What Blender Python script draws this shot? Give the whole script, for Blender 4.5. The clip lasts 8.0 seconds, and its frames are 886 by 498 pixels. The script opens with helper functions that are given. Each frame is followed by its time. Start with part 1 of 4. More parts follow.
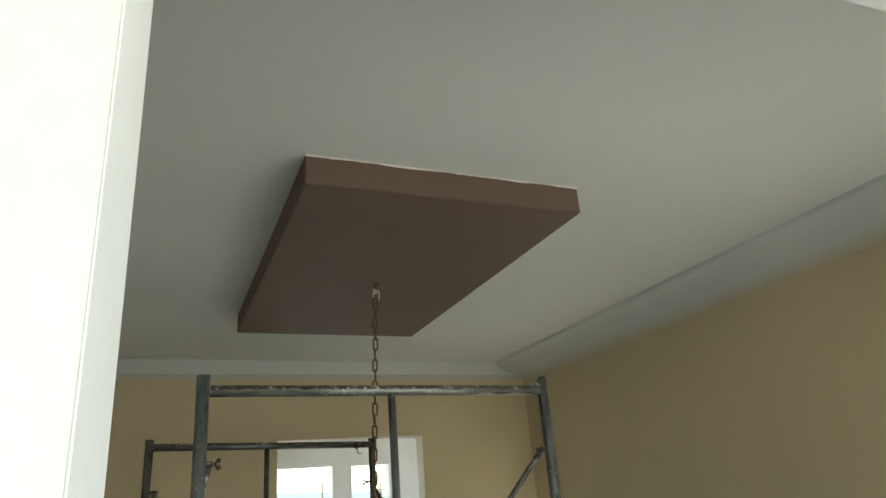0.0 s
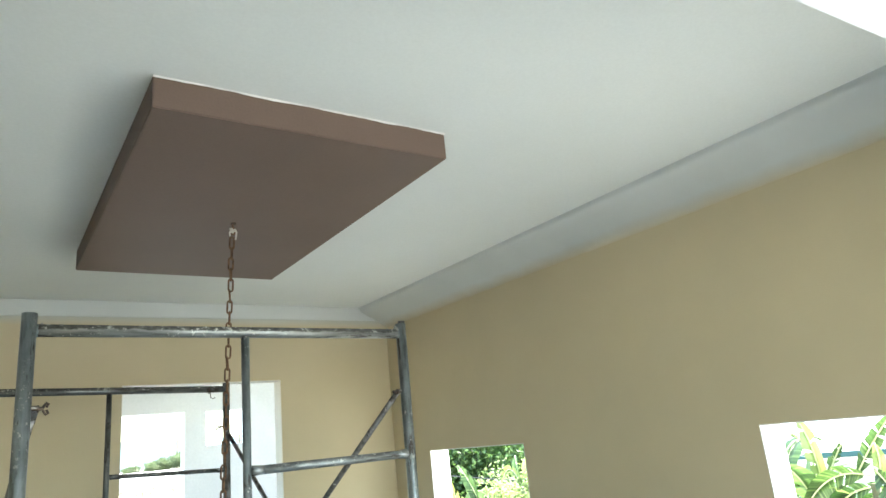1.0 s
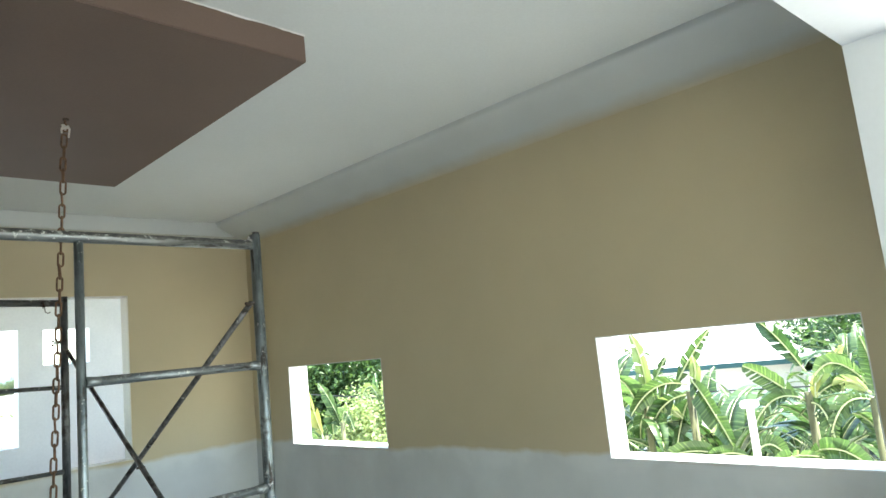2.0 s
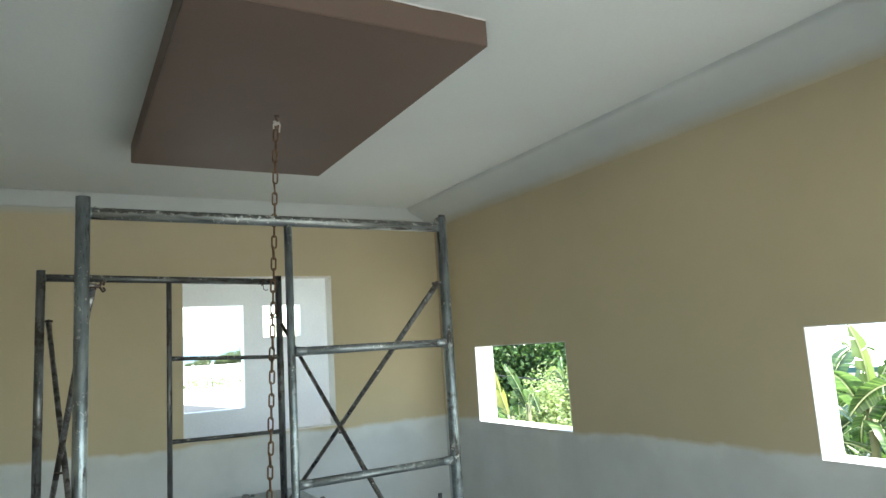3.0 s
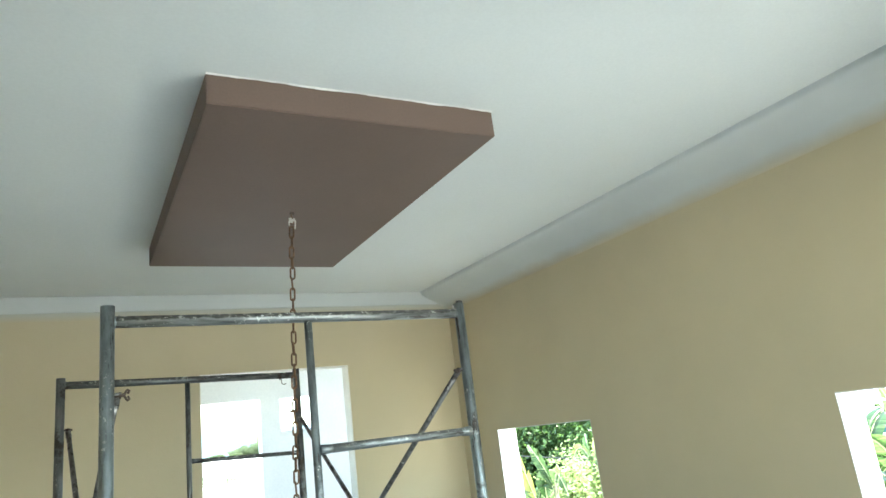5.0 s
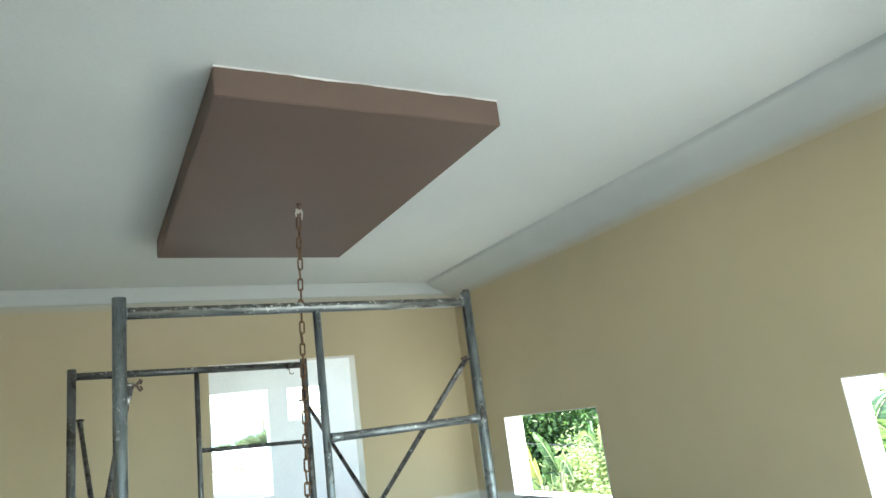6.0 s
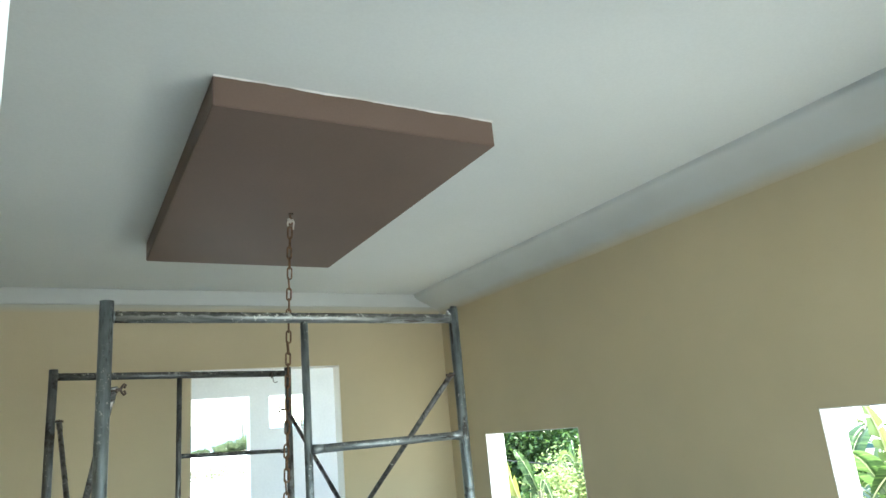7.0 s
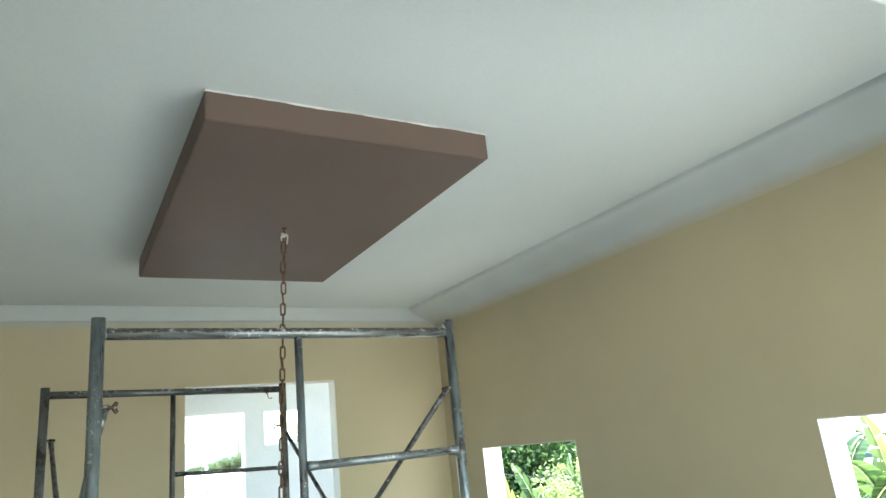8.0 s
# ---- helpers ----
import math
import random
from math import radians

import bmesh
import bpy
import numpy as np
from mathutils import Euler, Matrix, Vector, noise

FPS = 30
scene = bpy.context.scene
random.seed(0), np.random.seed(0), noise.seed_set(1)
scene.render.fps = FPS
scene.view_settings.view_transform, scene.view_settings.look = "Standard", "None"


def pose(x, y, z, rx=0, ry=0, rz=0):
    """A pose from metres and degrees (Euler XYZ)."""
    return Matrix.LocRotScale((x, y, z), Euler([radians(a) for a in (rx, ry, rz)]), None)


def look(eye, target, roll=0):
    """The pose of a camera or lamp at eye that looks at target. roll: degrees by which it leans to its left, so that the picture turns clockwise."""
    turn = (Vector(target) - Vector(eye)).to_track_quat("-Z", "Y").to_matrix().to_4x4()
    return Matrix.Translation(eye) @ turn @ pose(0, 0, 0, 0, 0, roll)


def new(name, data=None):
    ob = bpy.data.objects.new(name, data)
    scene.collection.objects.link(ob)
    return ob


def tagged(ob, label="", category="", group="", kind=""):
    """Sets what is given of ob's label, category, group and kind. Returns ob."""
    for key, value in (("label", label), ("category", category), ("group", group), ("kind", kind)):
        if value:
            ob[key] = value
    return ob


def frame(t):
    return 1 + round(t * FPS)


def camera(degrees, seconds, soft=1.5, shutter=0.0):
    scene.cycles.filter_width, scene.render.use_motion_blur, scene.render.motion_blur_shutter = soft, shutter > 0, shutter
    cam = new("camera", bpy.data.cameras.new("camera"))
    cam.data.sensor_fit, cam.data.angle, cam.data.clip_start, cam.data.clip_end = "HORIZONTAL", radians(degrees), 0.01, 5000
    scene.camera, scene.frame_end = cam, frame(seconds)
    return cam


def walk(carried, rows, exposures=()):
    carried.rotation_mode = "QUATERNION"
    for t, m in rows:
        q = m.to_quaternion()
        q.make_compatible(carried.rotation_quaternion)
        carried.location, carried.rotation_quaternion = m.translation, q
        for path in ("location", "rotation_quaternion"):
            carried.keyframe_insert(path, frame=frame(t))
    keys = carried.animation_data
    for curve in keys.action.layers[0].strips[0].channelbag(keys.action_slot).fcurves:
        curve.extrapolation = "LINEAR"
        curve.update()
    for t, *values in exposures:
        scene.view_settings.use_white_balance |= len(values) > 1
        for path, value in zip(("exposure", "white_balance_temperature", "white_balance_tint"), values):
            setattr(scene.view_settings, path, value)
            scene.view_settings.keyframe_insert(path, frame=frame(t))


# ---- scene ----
cam = camera(66.9, 8.0)
PATH = [
    (0, (-0.032, 0.072, 1.136), (0.724, 1.78, 1.852), -4.6),
    (0.2, (-0.013, 0.057, 1.106), (0.629, 1.822, 1.791), -4.2),
    (0.5, (-0.001, 0.094, 1.134), (0.714, 1.865, 1.726), -5.8),
    (0.8, (0.017, 0.083, 1.118), (0.924, 1.772, 1.687), -5.2),
    (1, (0.014, 0.099, 1.121), (1.12, 1.675, 1.661), -5.7),
    (1.3, (0.02, 0.099, 1.121), (1.319, 1.541, 1.603), -6.3),
    (1.5, (0.029, 0.093, 1.108), (1.387, 1.49, 1.563), -6.7),
    (1.7, (0.049, 0.096, 1.085), (1.495, 1.431, 1.445), -6.5),
    (2.8, (0.078, 0.082, 1.053), (1.194, 1.73, 1.249), -4.3),
    (3, (0.079, 0.08, 1.052), (1.057, 1.801, 1.339), -3.7),
    (3.2, (0.082, 0.079, 1.06), (0.954, 1.835, 1.454), -3.5),
    (3.5, (0.071, 0.07, 1.077), (0.863, 1.836, 1.581), -4.2),
    (3.7, (0.083, 0.073, 1.075), (0.824, 1.861, 1.58), -4.4),
    (4, (0.063, 0.075, 1.091), (0.773, 1.86, 1.648), -4.2),
    (4.2, (0.052, 0.072, 1.079), (0.799, 1.844, 1.626), -4.4),
    (4.5, (0.025, 0.077, 1.088), (0.896, 1.781, 1.668), -4.3),
    (4.7, (0.027, 0.075, 1.084), (0.963, 1.753, 1.64), -5.2),
    (5, (0.037, 0.072, 1.091), (0.987, 1.755, 1.606), -7.1),
    (5.2, (0.03, 0.07, 1.088), (0.971, 1.771, 1.558), -7.5),
    (6.3, (0.015, 0.054, 1.089), (0.958, 1.745, 1.589), -7.4),
    (6.5, (0.008, 0.031, 1.112), (1.007, 1.679, 1.649), -5.4),
    (6.7, (-0.007, 0.042, 1.096), (0.972, 1.725, 1.553), -5.2),
    (7, (0.0, 0.04, 1.1), (0.969, 1.711, 1.618), -5.3),
    (7.3, (0.005, 0.036, 1.086), (1.01, 1.687, 1.599), -5.3),
    (7.5, (-0.001, 0.028, 1.101), (0.985, 1.684, 1.634), -5.6),
    (7.8, (-0.003, 0.036, 1.09), (0.92, 1.72, 1.647), -5.5),
    (8, (0.009, 0.048, 1.103), (0.988, 1.701, 1.657), -6.0),
]
EXPOSURES = [(0, 2.26, 7920, 2.8), (0.2, 2.15, 7770, 2.8), (0.5, 2.1, 7370, 3.8), (0.8, 2.53, 7070, 2.8), (1.0, 3.38, 6830, 1.0), (1.3, 2.95, 6830, 1.0), (1.5, 2.93, 6780, 1.0), (1.7, 2.93, 6780, 1.0), (2.8, 2.78, 6780, 0.5), (3.0, 2.76, 6780, 0.5), (3.2, 2.79, 6550, -0.8), (3.5, 3.23, 6550, -1.8), (4.0, 3.1, 6550, -2.3), (4.5, 3.16, 6550, -2.3), (4.7, 3.36, 6550, -1.8), (5.0, 3.48, 6550, -1.8), (6.5, 3.2, 6550, -1.8), (7.0, 3.15, 6550, -2.0), (7.5, 3.18, 6550, -2.0), (8.0, 3.24, 6550, -2.0)]
walk(cam, [(t, look(eye, target, roll)) for t, eye, target, roll in PATH], EXPOSURES)

# ---- light ----
SUN_FROM = Vector((0.34, -0.42, 1.20)).normalized()
world = bpy.data.worlds.new("world")
scene.world = world
world.use_nodes = True
wt = world.node_tree
sky = wt.nodes.new("ShaderNodeTexSky")
sky.sky_type = 'NISHITA'
sky.sun_disc = False
sky.sun_elevation = math.asin(SUN_FROM.z)
sky.sun_rotation = math.atan2(SUN_FROM.x, SUN_FROM.y)
sky.dust_density = 1.0
wt.links.new(sky.outputs[0], wt.nodes["Background"].inputs[0])
wt.nodes["Background"].inputs[1].default_value = 0.15
sun_data = bpy.data.lights.new("sun", 'SUN')
sun_data.energy, sun_data.angle, sun_data.color = 4.0, radians(0.6), (1.0, 0.97, 0.93)
sun = new("sun", sun_data)
sun.matrix_world = look(SUN_FROM * 30, (0, 0, 0))


# ---- materials ----
def nodes_of(name):
    m = bpy.data.materials.new(name)
    m.use_nodes = True
    return m, m.node_tree, m.node_tree.nodes["Principled BSDF"]


def noise_node(nt, scale, detail=4.0, rough=0.55, coord=None):
    n = nt.nodes.new("ShaderNodeTexNoise")
    n.inputs["Scale"].default_value, n.inputs["Detail"].default_value, n.inputs["Roughness"].default_value = scale, detail, rough
    if coord is None:
        coord = nt.nodes.new("ShaderNodeNewGeometry").outputs["Position"]
    nt.links.new(coord, n.inputs["Vector"])
    return n


def ramp(nt, fac, stops):
    r = nt.nodes.new("ShaderNodeValToRGB")
    els = r.color_ramp.elements
    while len(els) < len(stops):
        els.new(0.5)
    for e, (p, c) in zip(els, stops):
        e.position, e.color = p, (*c, 1)
    nt.links.new(fac, r.inputs[0])
    return r.outputs[0]


def blend(nt, fac, a, b, how='MIX'):
    m = nt.nodes.new("ShaderNodeMix")
    m.data_type, m.blend_type = 'RGBA', how
    for sock, v in ((m.inputs[0], fac), (m.inputs[6], a), (m.inputs[7], b)):
        if isinstance(v, bpy.types.NodeSocket):
            nt.links.new(v, sock)
        elif isinstance(v, tuple):
            sock.default_value = (*v, 1)
        else:
            sock.default_value = v
    return m.outputs[2]


def calc(nt, op, a, b=0.0):
    m = nt.nodes.new("ShaderNodeMath")
    m.operation = op
    for sock, v in ((m.inputs[0], a), (m.inputs[1], b)):
        if isinstance(v, bpy.types.NodeSocket):
            nt.links.new(v, sock)
        else:
            sock.default_value = v
    return m.outputs[0]


def relief(nt, bsdf, height, strength, distance=0.01):
    b = nt.nodes.new("ShaderNodeBump")
    b.inputs["Strength"].default_value, b.inputs["Distance"].default_value = strength, distance
    nt.links.new(height, b.inputs["Height"])
    nt.links.new(b.outputs[0], bsdf.inputs["Normal"])


def scaled(c, k):
    return tuple(min(1.0, v * k) for v in c)


def surface(name, c, rough=0.7, vary=0.12, big=1.2, fine=60.0, bump=0.15, metal=0.0, dist=0.004):
    """A paint-like surface: broad blotches, fine grain, light relief."""
    m, nt, p = nodes_of(name)
    n1, n2 = noise_node(nt, big, 5), noise_node(nt, fine, 3)
    col = ramp(nt, n1.outputs[0], [(0.3, scaled(c, 1 - vary)), (0.7, scaled(c, 1 + vary))])
    g = min(0.05, vary * 0.6)
    grain = ramp(nt, n2.outputs[0], [(0.3, (1 - g,) * 3), (0.7, (1 + g,) * 3)])
    nt.links.new(blend(nt, 1.0, col, grain, 'MULTIPLY'), p.inputs["Base Color"])
    p.inputs["Roughness"].default_value, p.inputs["Metallic"].default_value = rough, metal
    relief(nt, p, calc(nt, 'ADD', n2.outputs[0], calc(nt, 'MULTIPLY', n1.outputs[0], 2.0)), bump, dist)
    return m


TAN, PRIMER, WHITE = (0.552, 0.464, 0.302), (0.62, 0.63, 0.615), (0.74, 0.76, 0.74)


def wall_paint():
    """Tan paint over grey primer: ragged rolled edge low on the wall, a bare strip under the cornice."""
    m, nt, p = nodes_of("wall_paint")
    pos = nt.nodes.new("ShaderNodeNewGeometry").outputs["Position"]
    xyz = nt.nodes.new("ShaderNodeSeparateXYZ")
    nt.links.new(pos, xyz.inputs[0])
    broad, mid, fine = noise_node(nt, 0.8, 5), noise_node(nt, 2.3, 4), noise_node(nt, 90, 3)
    tan = ramp(nt, broad.outputs[0], [(0.3, scaled(TAN, 0.93)), (0.7, scaled(TAN, 1.07))])
    grey = ramp(nt, mid.outputs[0], [(0.3, scaled(PRIMER, 0.92)), (0.7, scaled(PRIMER, 1.07))])
    edge = calc(nt, 'ADD', xyz.outputs[2], calc(nt, 'MULTIPLY', calc(nt, 'SUBTRACT', noise_node(nt, 1.3, 3).outputs[0], 0.5), 0.16))
    edge = calc(nt, 'ADD', edge, calc(nt, 'MULTIPLY', calc(nt, 'SUBTRACT', noise_node(nt, 11, 3).outputs[0], 0.5), 0.028))
    low = ramp(nt, edge, [(0.408, (0, 0, 0)), (0.440, (1, 1, 1))])
    top = calc(nt, 'ADD', xyz.outputs[2], calc(nt, 'MULTIPLY', calc(nt, 'SUBTRACT', noise_node(nt, 6, 4).outputs[0], 0.5), 0.02))
    high = ramp(nt, calc(nt, 'SUBTRACT', top, 1.5), [(0.680, (1, 1, 1)), (0.730, (0, 0, 0))])
    wash = ramp(nt, calc(nt, 'ADD', edge, calc(nt, 'MULTIPLY', calc(nt, 'SUBTRACT', mid.outputs[0], 0.5), 0.45)), [(0.33, (0, 0, 0)), (0.40, (1, 1, 1)), (0.46, (1, 1, 1)), (0.47, (0, 0, 0))])
    grey = blend(nt, calc(nt, 'MULTIPLY', wash, 0.55), grey, (0.70, 0.71, 0.69))
    bare = blend(nt, ramp(nt, calc(nt, 'SUBTRACT', xyz.outputs[2], 1.0), [(0.4, (0, 0, 0)), (0.41, (1, 1, 1))]), grey, (0.50, 0.49, 0.42))
    col = blend(nt, calc(nt, 'MULTIPLY', low, high), bare, tan)
    nt.links.new(col, p.inputs["Base Color"])
    p.inputs["Roughness"].default_value = 0.62
    relief(nt, p, calc(nt, 'ADD', fine.outputs[0], calc(nt, 'MULTIPLY', mid.outputs[0], 3.0)), 0.12, 0.004)
    return m


def cornice_paint():
    """White plaster paint, toned down for shade, with the tan of the wall feathered over its lower rim."""
    m, nt, p = nodes_of("cornice_paint")
    xyz = nt.nodes.new("ShaderNodeSeparateXYZ")
    nt.links.new(nt.nodes.new("ShaderNodeNewGeometry").outputs["Position"], xyz.inputs[0])
    broad, fine = noise_node(nt, 2.0, 5), noise_node(nt, 80, 3)
    # Ceiling white scaled down: the cornice's shade is put into its colour.
    white = ramp(nt, broad.outputs[0], [(0.3, scaled(WHITE, 0.79)), (0.7, scaled(WHITE, 0.85))])
    edge = calc(nt, 'ADD', xyz.outputs[2], calc(nt, 'MULTIPLY', calc(nt, 'SUBTRACT', noise_node(nt, 5, 4).outputs[0], 0.5), 0.03))
    high = ramp(nt, calc(nt, 'SUBTRACT', edge, 1.5), [(0.668, (1, 1, 1)), (0.735, (0, 0, 0))])
    nt.links.new(blend(nt, high, white, scaled(TAN, 0.97)), p.inputs["Base Color"])
    p.inputs["Roughness"].default_value = 0.7
    relief(nt, p, fine.outputs[0], 0.03, 0.004)
    return m


def steel(name, base, rust, splash, grain=(1.0, 1.0, 0.16), crust=0.0):
    """Galvanised tube: streaky zinc, dark weathering, rust patches, dried plaster splashes, cement settled on top."""
    m, nt, p = nodes_of(name)
    g = nt.nodes.new("ShaderNodeNewGeometry")
    mp = nt.nodes.new("ShaderNodeMapping")
    mp.inputs["Scale"].default_value = grain
    nt.links.new(g.outputs["Position"], mp.inputs["Vector"])
    streak, zinc, spots, fine = noise_node(nt, 42, 5, 0.6, mp.outputs[0]), noise_node(nt, 7, 5), noise_node(nt, 46, 6, 0.7), noise_node(nt, 130, 3)
    col = ramp(nt, zinc.outputs[0], [(0.3, scaled(base, 0.75)), (0.7, scaled(base, 1.25))])
    col = blend(nt, 1.0, col, ramp(nt, streak.outputs[0], [(0.33, (0.52, 0.52, 0.52)), (0.47, (0.95,) * 3), (0.68, (1.25,) * 3)]), 'MULTIPLY')
    rusty = ramp(nt, noise_node(nt, 6, 6, 0.62).outputs[0], [(0.60 - rust, (0, 0, 0)), (0.68 - rust, (1, 1, 1))])
    scale = ramp(nt, noise_node(nt, 26, 6, 0.7, mp.outputs[0]).outputs[0], [(0.58, (0, 0, 0)), (0.63, (1, 1, 1))])
    rusty = calc(nt, 'MAXIMUM', rusty, scale)
    col = blend(nt, rusty, col, (0.055, 0.045, 0.038))
    white = ramp(nt, spots.outputs[0], [(0.64 - splash, (0, 0, 0)), (0.67 - splash, (1, 1, 1))])
    patch = ramp(nt, noise_node(nt, 3.1, 3).outputs[0], [(0.42, (0, 0, 0)), (0.56, (1, 1, 1))])
    white = calc(nt, 'MULTIPLY', white, patch)
    if crust:
        up = nt.nodes.new("ShaderNodeSeparateXYZ")
        nt.links.new(g.outputs["Normal"], up.inputs[0])
        lie = calc(nt, 'ADD', up.outputs[2], calc(nt, 'MULTIPLY', calc(nt, 'SUBTRACT', noise_node(nt, 18, 5, 0.65).outputs[0], 0.5), 1.1))
        settled = ramp(nt, lie, [(0.05, (0, 0, 0)), (0.22, (1, 1, 1))])
        tone = ramp(nt, noise_node(nt, 30, 6, 0.7).outputs[0], [(0.40, (0.04, 0.04, 0.038)), (0.57, (0.11, 0.11, 0.10)), (0.63, (0.48, 0.48, 0.45))])
        col = blend(nt, calc(nt, 'MULTIPLY', settled, crust), col, tone)
        rusty = calc(nt, 'MAXIMUM', rusty, calc(nt, 'MULTIPLY', settled, crust))
    col = blend(nt, white, col, (0.56, 0.56, 0.53))
    nt.links.new(col, p.inputs["Base Color"])
    dull = calc(nt, 'MAXIMUM', rusty, white)
    nt.links.new(calc(nt, 'SUBTRACT', 0.78, calc(nt, 'MULTIPLY', dull, 0.65)), p.inputs["Metallic"])
    nt.links.new(calc(nt, 'ADD', 0.36, calc(nt, 'MULTIPLY', dull, 0.42)), p.inputs["Roughness"])
    relief(nt, p, calc(nt, 'ADD', fine.outputs[0], calc(nt, 'MULTIPLY', white, 2.0)), 0.3, 0.003)
    return m


def leafy(name, a, b, rib=False):
    """Leaf: varies from leaf to leaf, with light passing through."""
    m, nt, p = nodes_of(name)
    rnd = nt.nodes.new("ShaderNodeNewGeometry").outputs["Random Per Island"]
    obj = nt.nodes.new("ShaderNodeObjectInfo").outputs["Random"]
    mix = calc(nt, 'FRACT', calc(nt, 'ADD', rnd, obj))
    col = ramp(nt, mix, [(0.0, a), (0.8, b), (1.0, scaled(b, 1.35))])
    col = blend(nt, 1.0, col, ramp(nt, noise_node(nt, 7, 4).outputs[0], [(0.3, (0.75,) * 3), (0.7, (1.2,) * 3)]), 'MULTIPLY')
    if rib:
        at = nt.nodes.new("ShaderNodeAttribute")
        at.attribute_name = "along"
        vein = nt.nodes.new("ShaderNodeTexNoise")
        vein.noise_dimensions = '1D'
        vein.inputs["Scale"].default_value, vein.inputs["Detail"].default_value = 34.0, 3.0
        nt.links.new(calc(nt, 'ADD', at.outputs["Fac"], calc(nt, 'MULTIPLY', obj, 9.0)), vein.inputs["W"])
        col = blend(nt, 1.0, col, ramp(nt, vein.outputs[0], [(0.34, (0.6, 0.66, 0.6)), (0.56, (1, 1, 1)), (0.70, (2.1, 1.75, 1.7))]), 'MULTIPLY')
    nt.links.new(col, p.inputs["Base Color"])
    p.inputs["Roughness"].default_value = 0.33
    tr = nt.nodes.new("ShaderNodeBsdfTranslucent")
    nt.links.new(blend(nt, 1.0, col, (1.15, 1.25, 0.8), 'MULTIPLY'), tr.inputs[0])
    ms = nt.nodes.new("ShaderNodeMixShader")
    ms.inputs[0].default_value = 0.34
    nt.links.new(p.outputs[0], ms.inputs[1])
    nt.links.new(tr.outputs[0], ms.inputs[2])
    nt.links.new(ms.outputs[0], nt.nodes["Material Output"].inputs[0])
    return m


M_WALL = wall_paint()
M_CEIL = surface("ceiling_paint", WHITE, 0.75, 0.035, 0.7, 80, 0.025)
M_COVE = cornice_paint()
M_REVEAL = surface("reveal_paint", (0.80, 0.80, 0.78), 0.6, 0.05, 3.0, 50, 0.2)
M_CREAM = surface("cream_paint", (0.76, 0.72, 0.63), 0.6, 0.05, 3.0, 50, 0.2)
M_OUTER = surface("outer_paint", (0.80, 0.80, 0.79), 0.65, 0.05, 2.0, 40, 0.3)
M_FRONT = surface("front_paint", (0.79, 0.815, 0.835), 0.65, 0.02, 2.0, 40, 0.12)
M_BROWN = surface("brown_paint", (0.145, 0.096, 0.074), 0.6, 0.07, 1.5, 110, 0.12)
M_CAULK = surface("white_caulk", (0.78, 0.77, 0.74), 0.7, 0.06, 8, 90, 0.3)
M_DOOR = surface("door_primer", (0.33, 0.35, 0.41), 0.6, 0.06, 2.0, 90, 0.1)
M_FLOOR = surface("raw_screed", (0.43, 0.43, 0.42), 0.85, 0.2, 2.2, 45, 0.5, 0.0, 0.01)
# Dark grey for the unseen slab that dims bounced light in front.
M_DAMPER = surface("damper_grey", (0.19, 0.185, 0.18), 0.7, 0.25, 1.4, 45, 0.4, 0.0, 0.01)
ACROSS = (0.12, 1.0, 1.0)
M_STEEL = steel("zinc_tube", (0.235, 0.265, 0.27), 0.02, 0.05)
M_RAIL = steel("zinc_rail", (0.29, 0.30, 0.295), -0.01, 0.05, ACROSS, 1.0)
M_RUNG = steel("zinc_rung", (0.265, 0.285, 0.285), -0.02, 0.05, ACROSS, 0.45)
M_STEEL_OLD = steel("worn_tube", (0.165, 0.17, 0.17), 0.06, -0.01)
M_RAIL_OLD = steel("worn_rail", (0.13, 0.135, 0.135), 0.06, 0.02, ACROSS, 0.8)
M_BRACE = steel("brace_tube", (0.20, 0.195, 0.19), 0.08, 0.03)
M_RUST = surface("rusty_iron", (0.165, 0.094, 0.052), 0.8, 0.5, 40, 160, 0.5, 0.25)
M_PIN = surface("rusty_pin", (0.085, 0.06, 0.045), 0.7, 0.4, 30, 120, 0.4, 0.4)
M_CORD = surface("cotton_cord", (0.62, 0.58, 0.53), 0.9, 0.15, 60, 200, 0.6)
M_PLANK = surface("weathered_plank", (0.16, 0.15, 0.14), 0.85, 0.25, 9, 60, 0.5)
M_CRUST = surface("cement_crust", (0.33, 0.33, 0.31), 0.9, 0.3, 40, 120, 0.5)
M_RUBBLE = surface("mortar_rubble", (0.22, 0.21, 0.20), 0.95, 0.3, 20, 80, 0.6)
M_EARTH = surface("pale_ground", (0.40, 0.395, 0.37), 0.95, 0.3, 0.35, 6, 0.6, 0.0, 0.05)
M_ROAD = surface("asphalt", (0.034, 0.034, 0.036), 0.9, 0.2, 0.8, 30, 0.3)
M_ROOF = surface("white_roof_sheet", (0.80, 0.81, 0.82), 0.5, 0.05, 0.6, 20, 0.1)
M_TEAL = surface("teal_fascia", (0.025, 0.085, 0.085), 0.5, 0.15, 1.5, 30, 0.1)
M_HOUSE = surface("house_render", (0.70, 0.68, 0.64), 0.8, 0.08, 0.8, 30, 0.2)
M_POST = surface("white_post", (0.78, 0.77, 0.74), 0.7, 0.08, 4, 40, 0.3)
M_CABLE = surface("black_cable", (0.03, 0.03, 0.03), 0.6, 0.1, 3, 40, 0.1)
M_BANANA = leafy("banana_leaf", (0.032, 0.070, 0.026), (0.080, 0.135, 0.052), True)
M_RIB = surface("leaf_rib", (0.42, 0.46, 0.27), 0.5, 0.15, 6, 60, 0.1)
M_STEM = surface("banana_stem", (0.10, 0.105, 0.05), 0.7, 0.4, 7, 50, 0.3)
M_YOUNG = leafy("young_leaf", (0.17, 0.23, 0.085), (0.31, 0.36, 0.17))
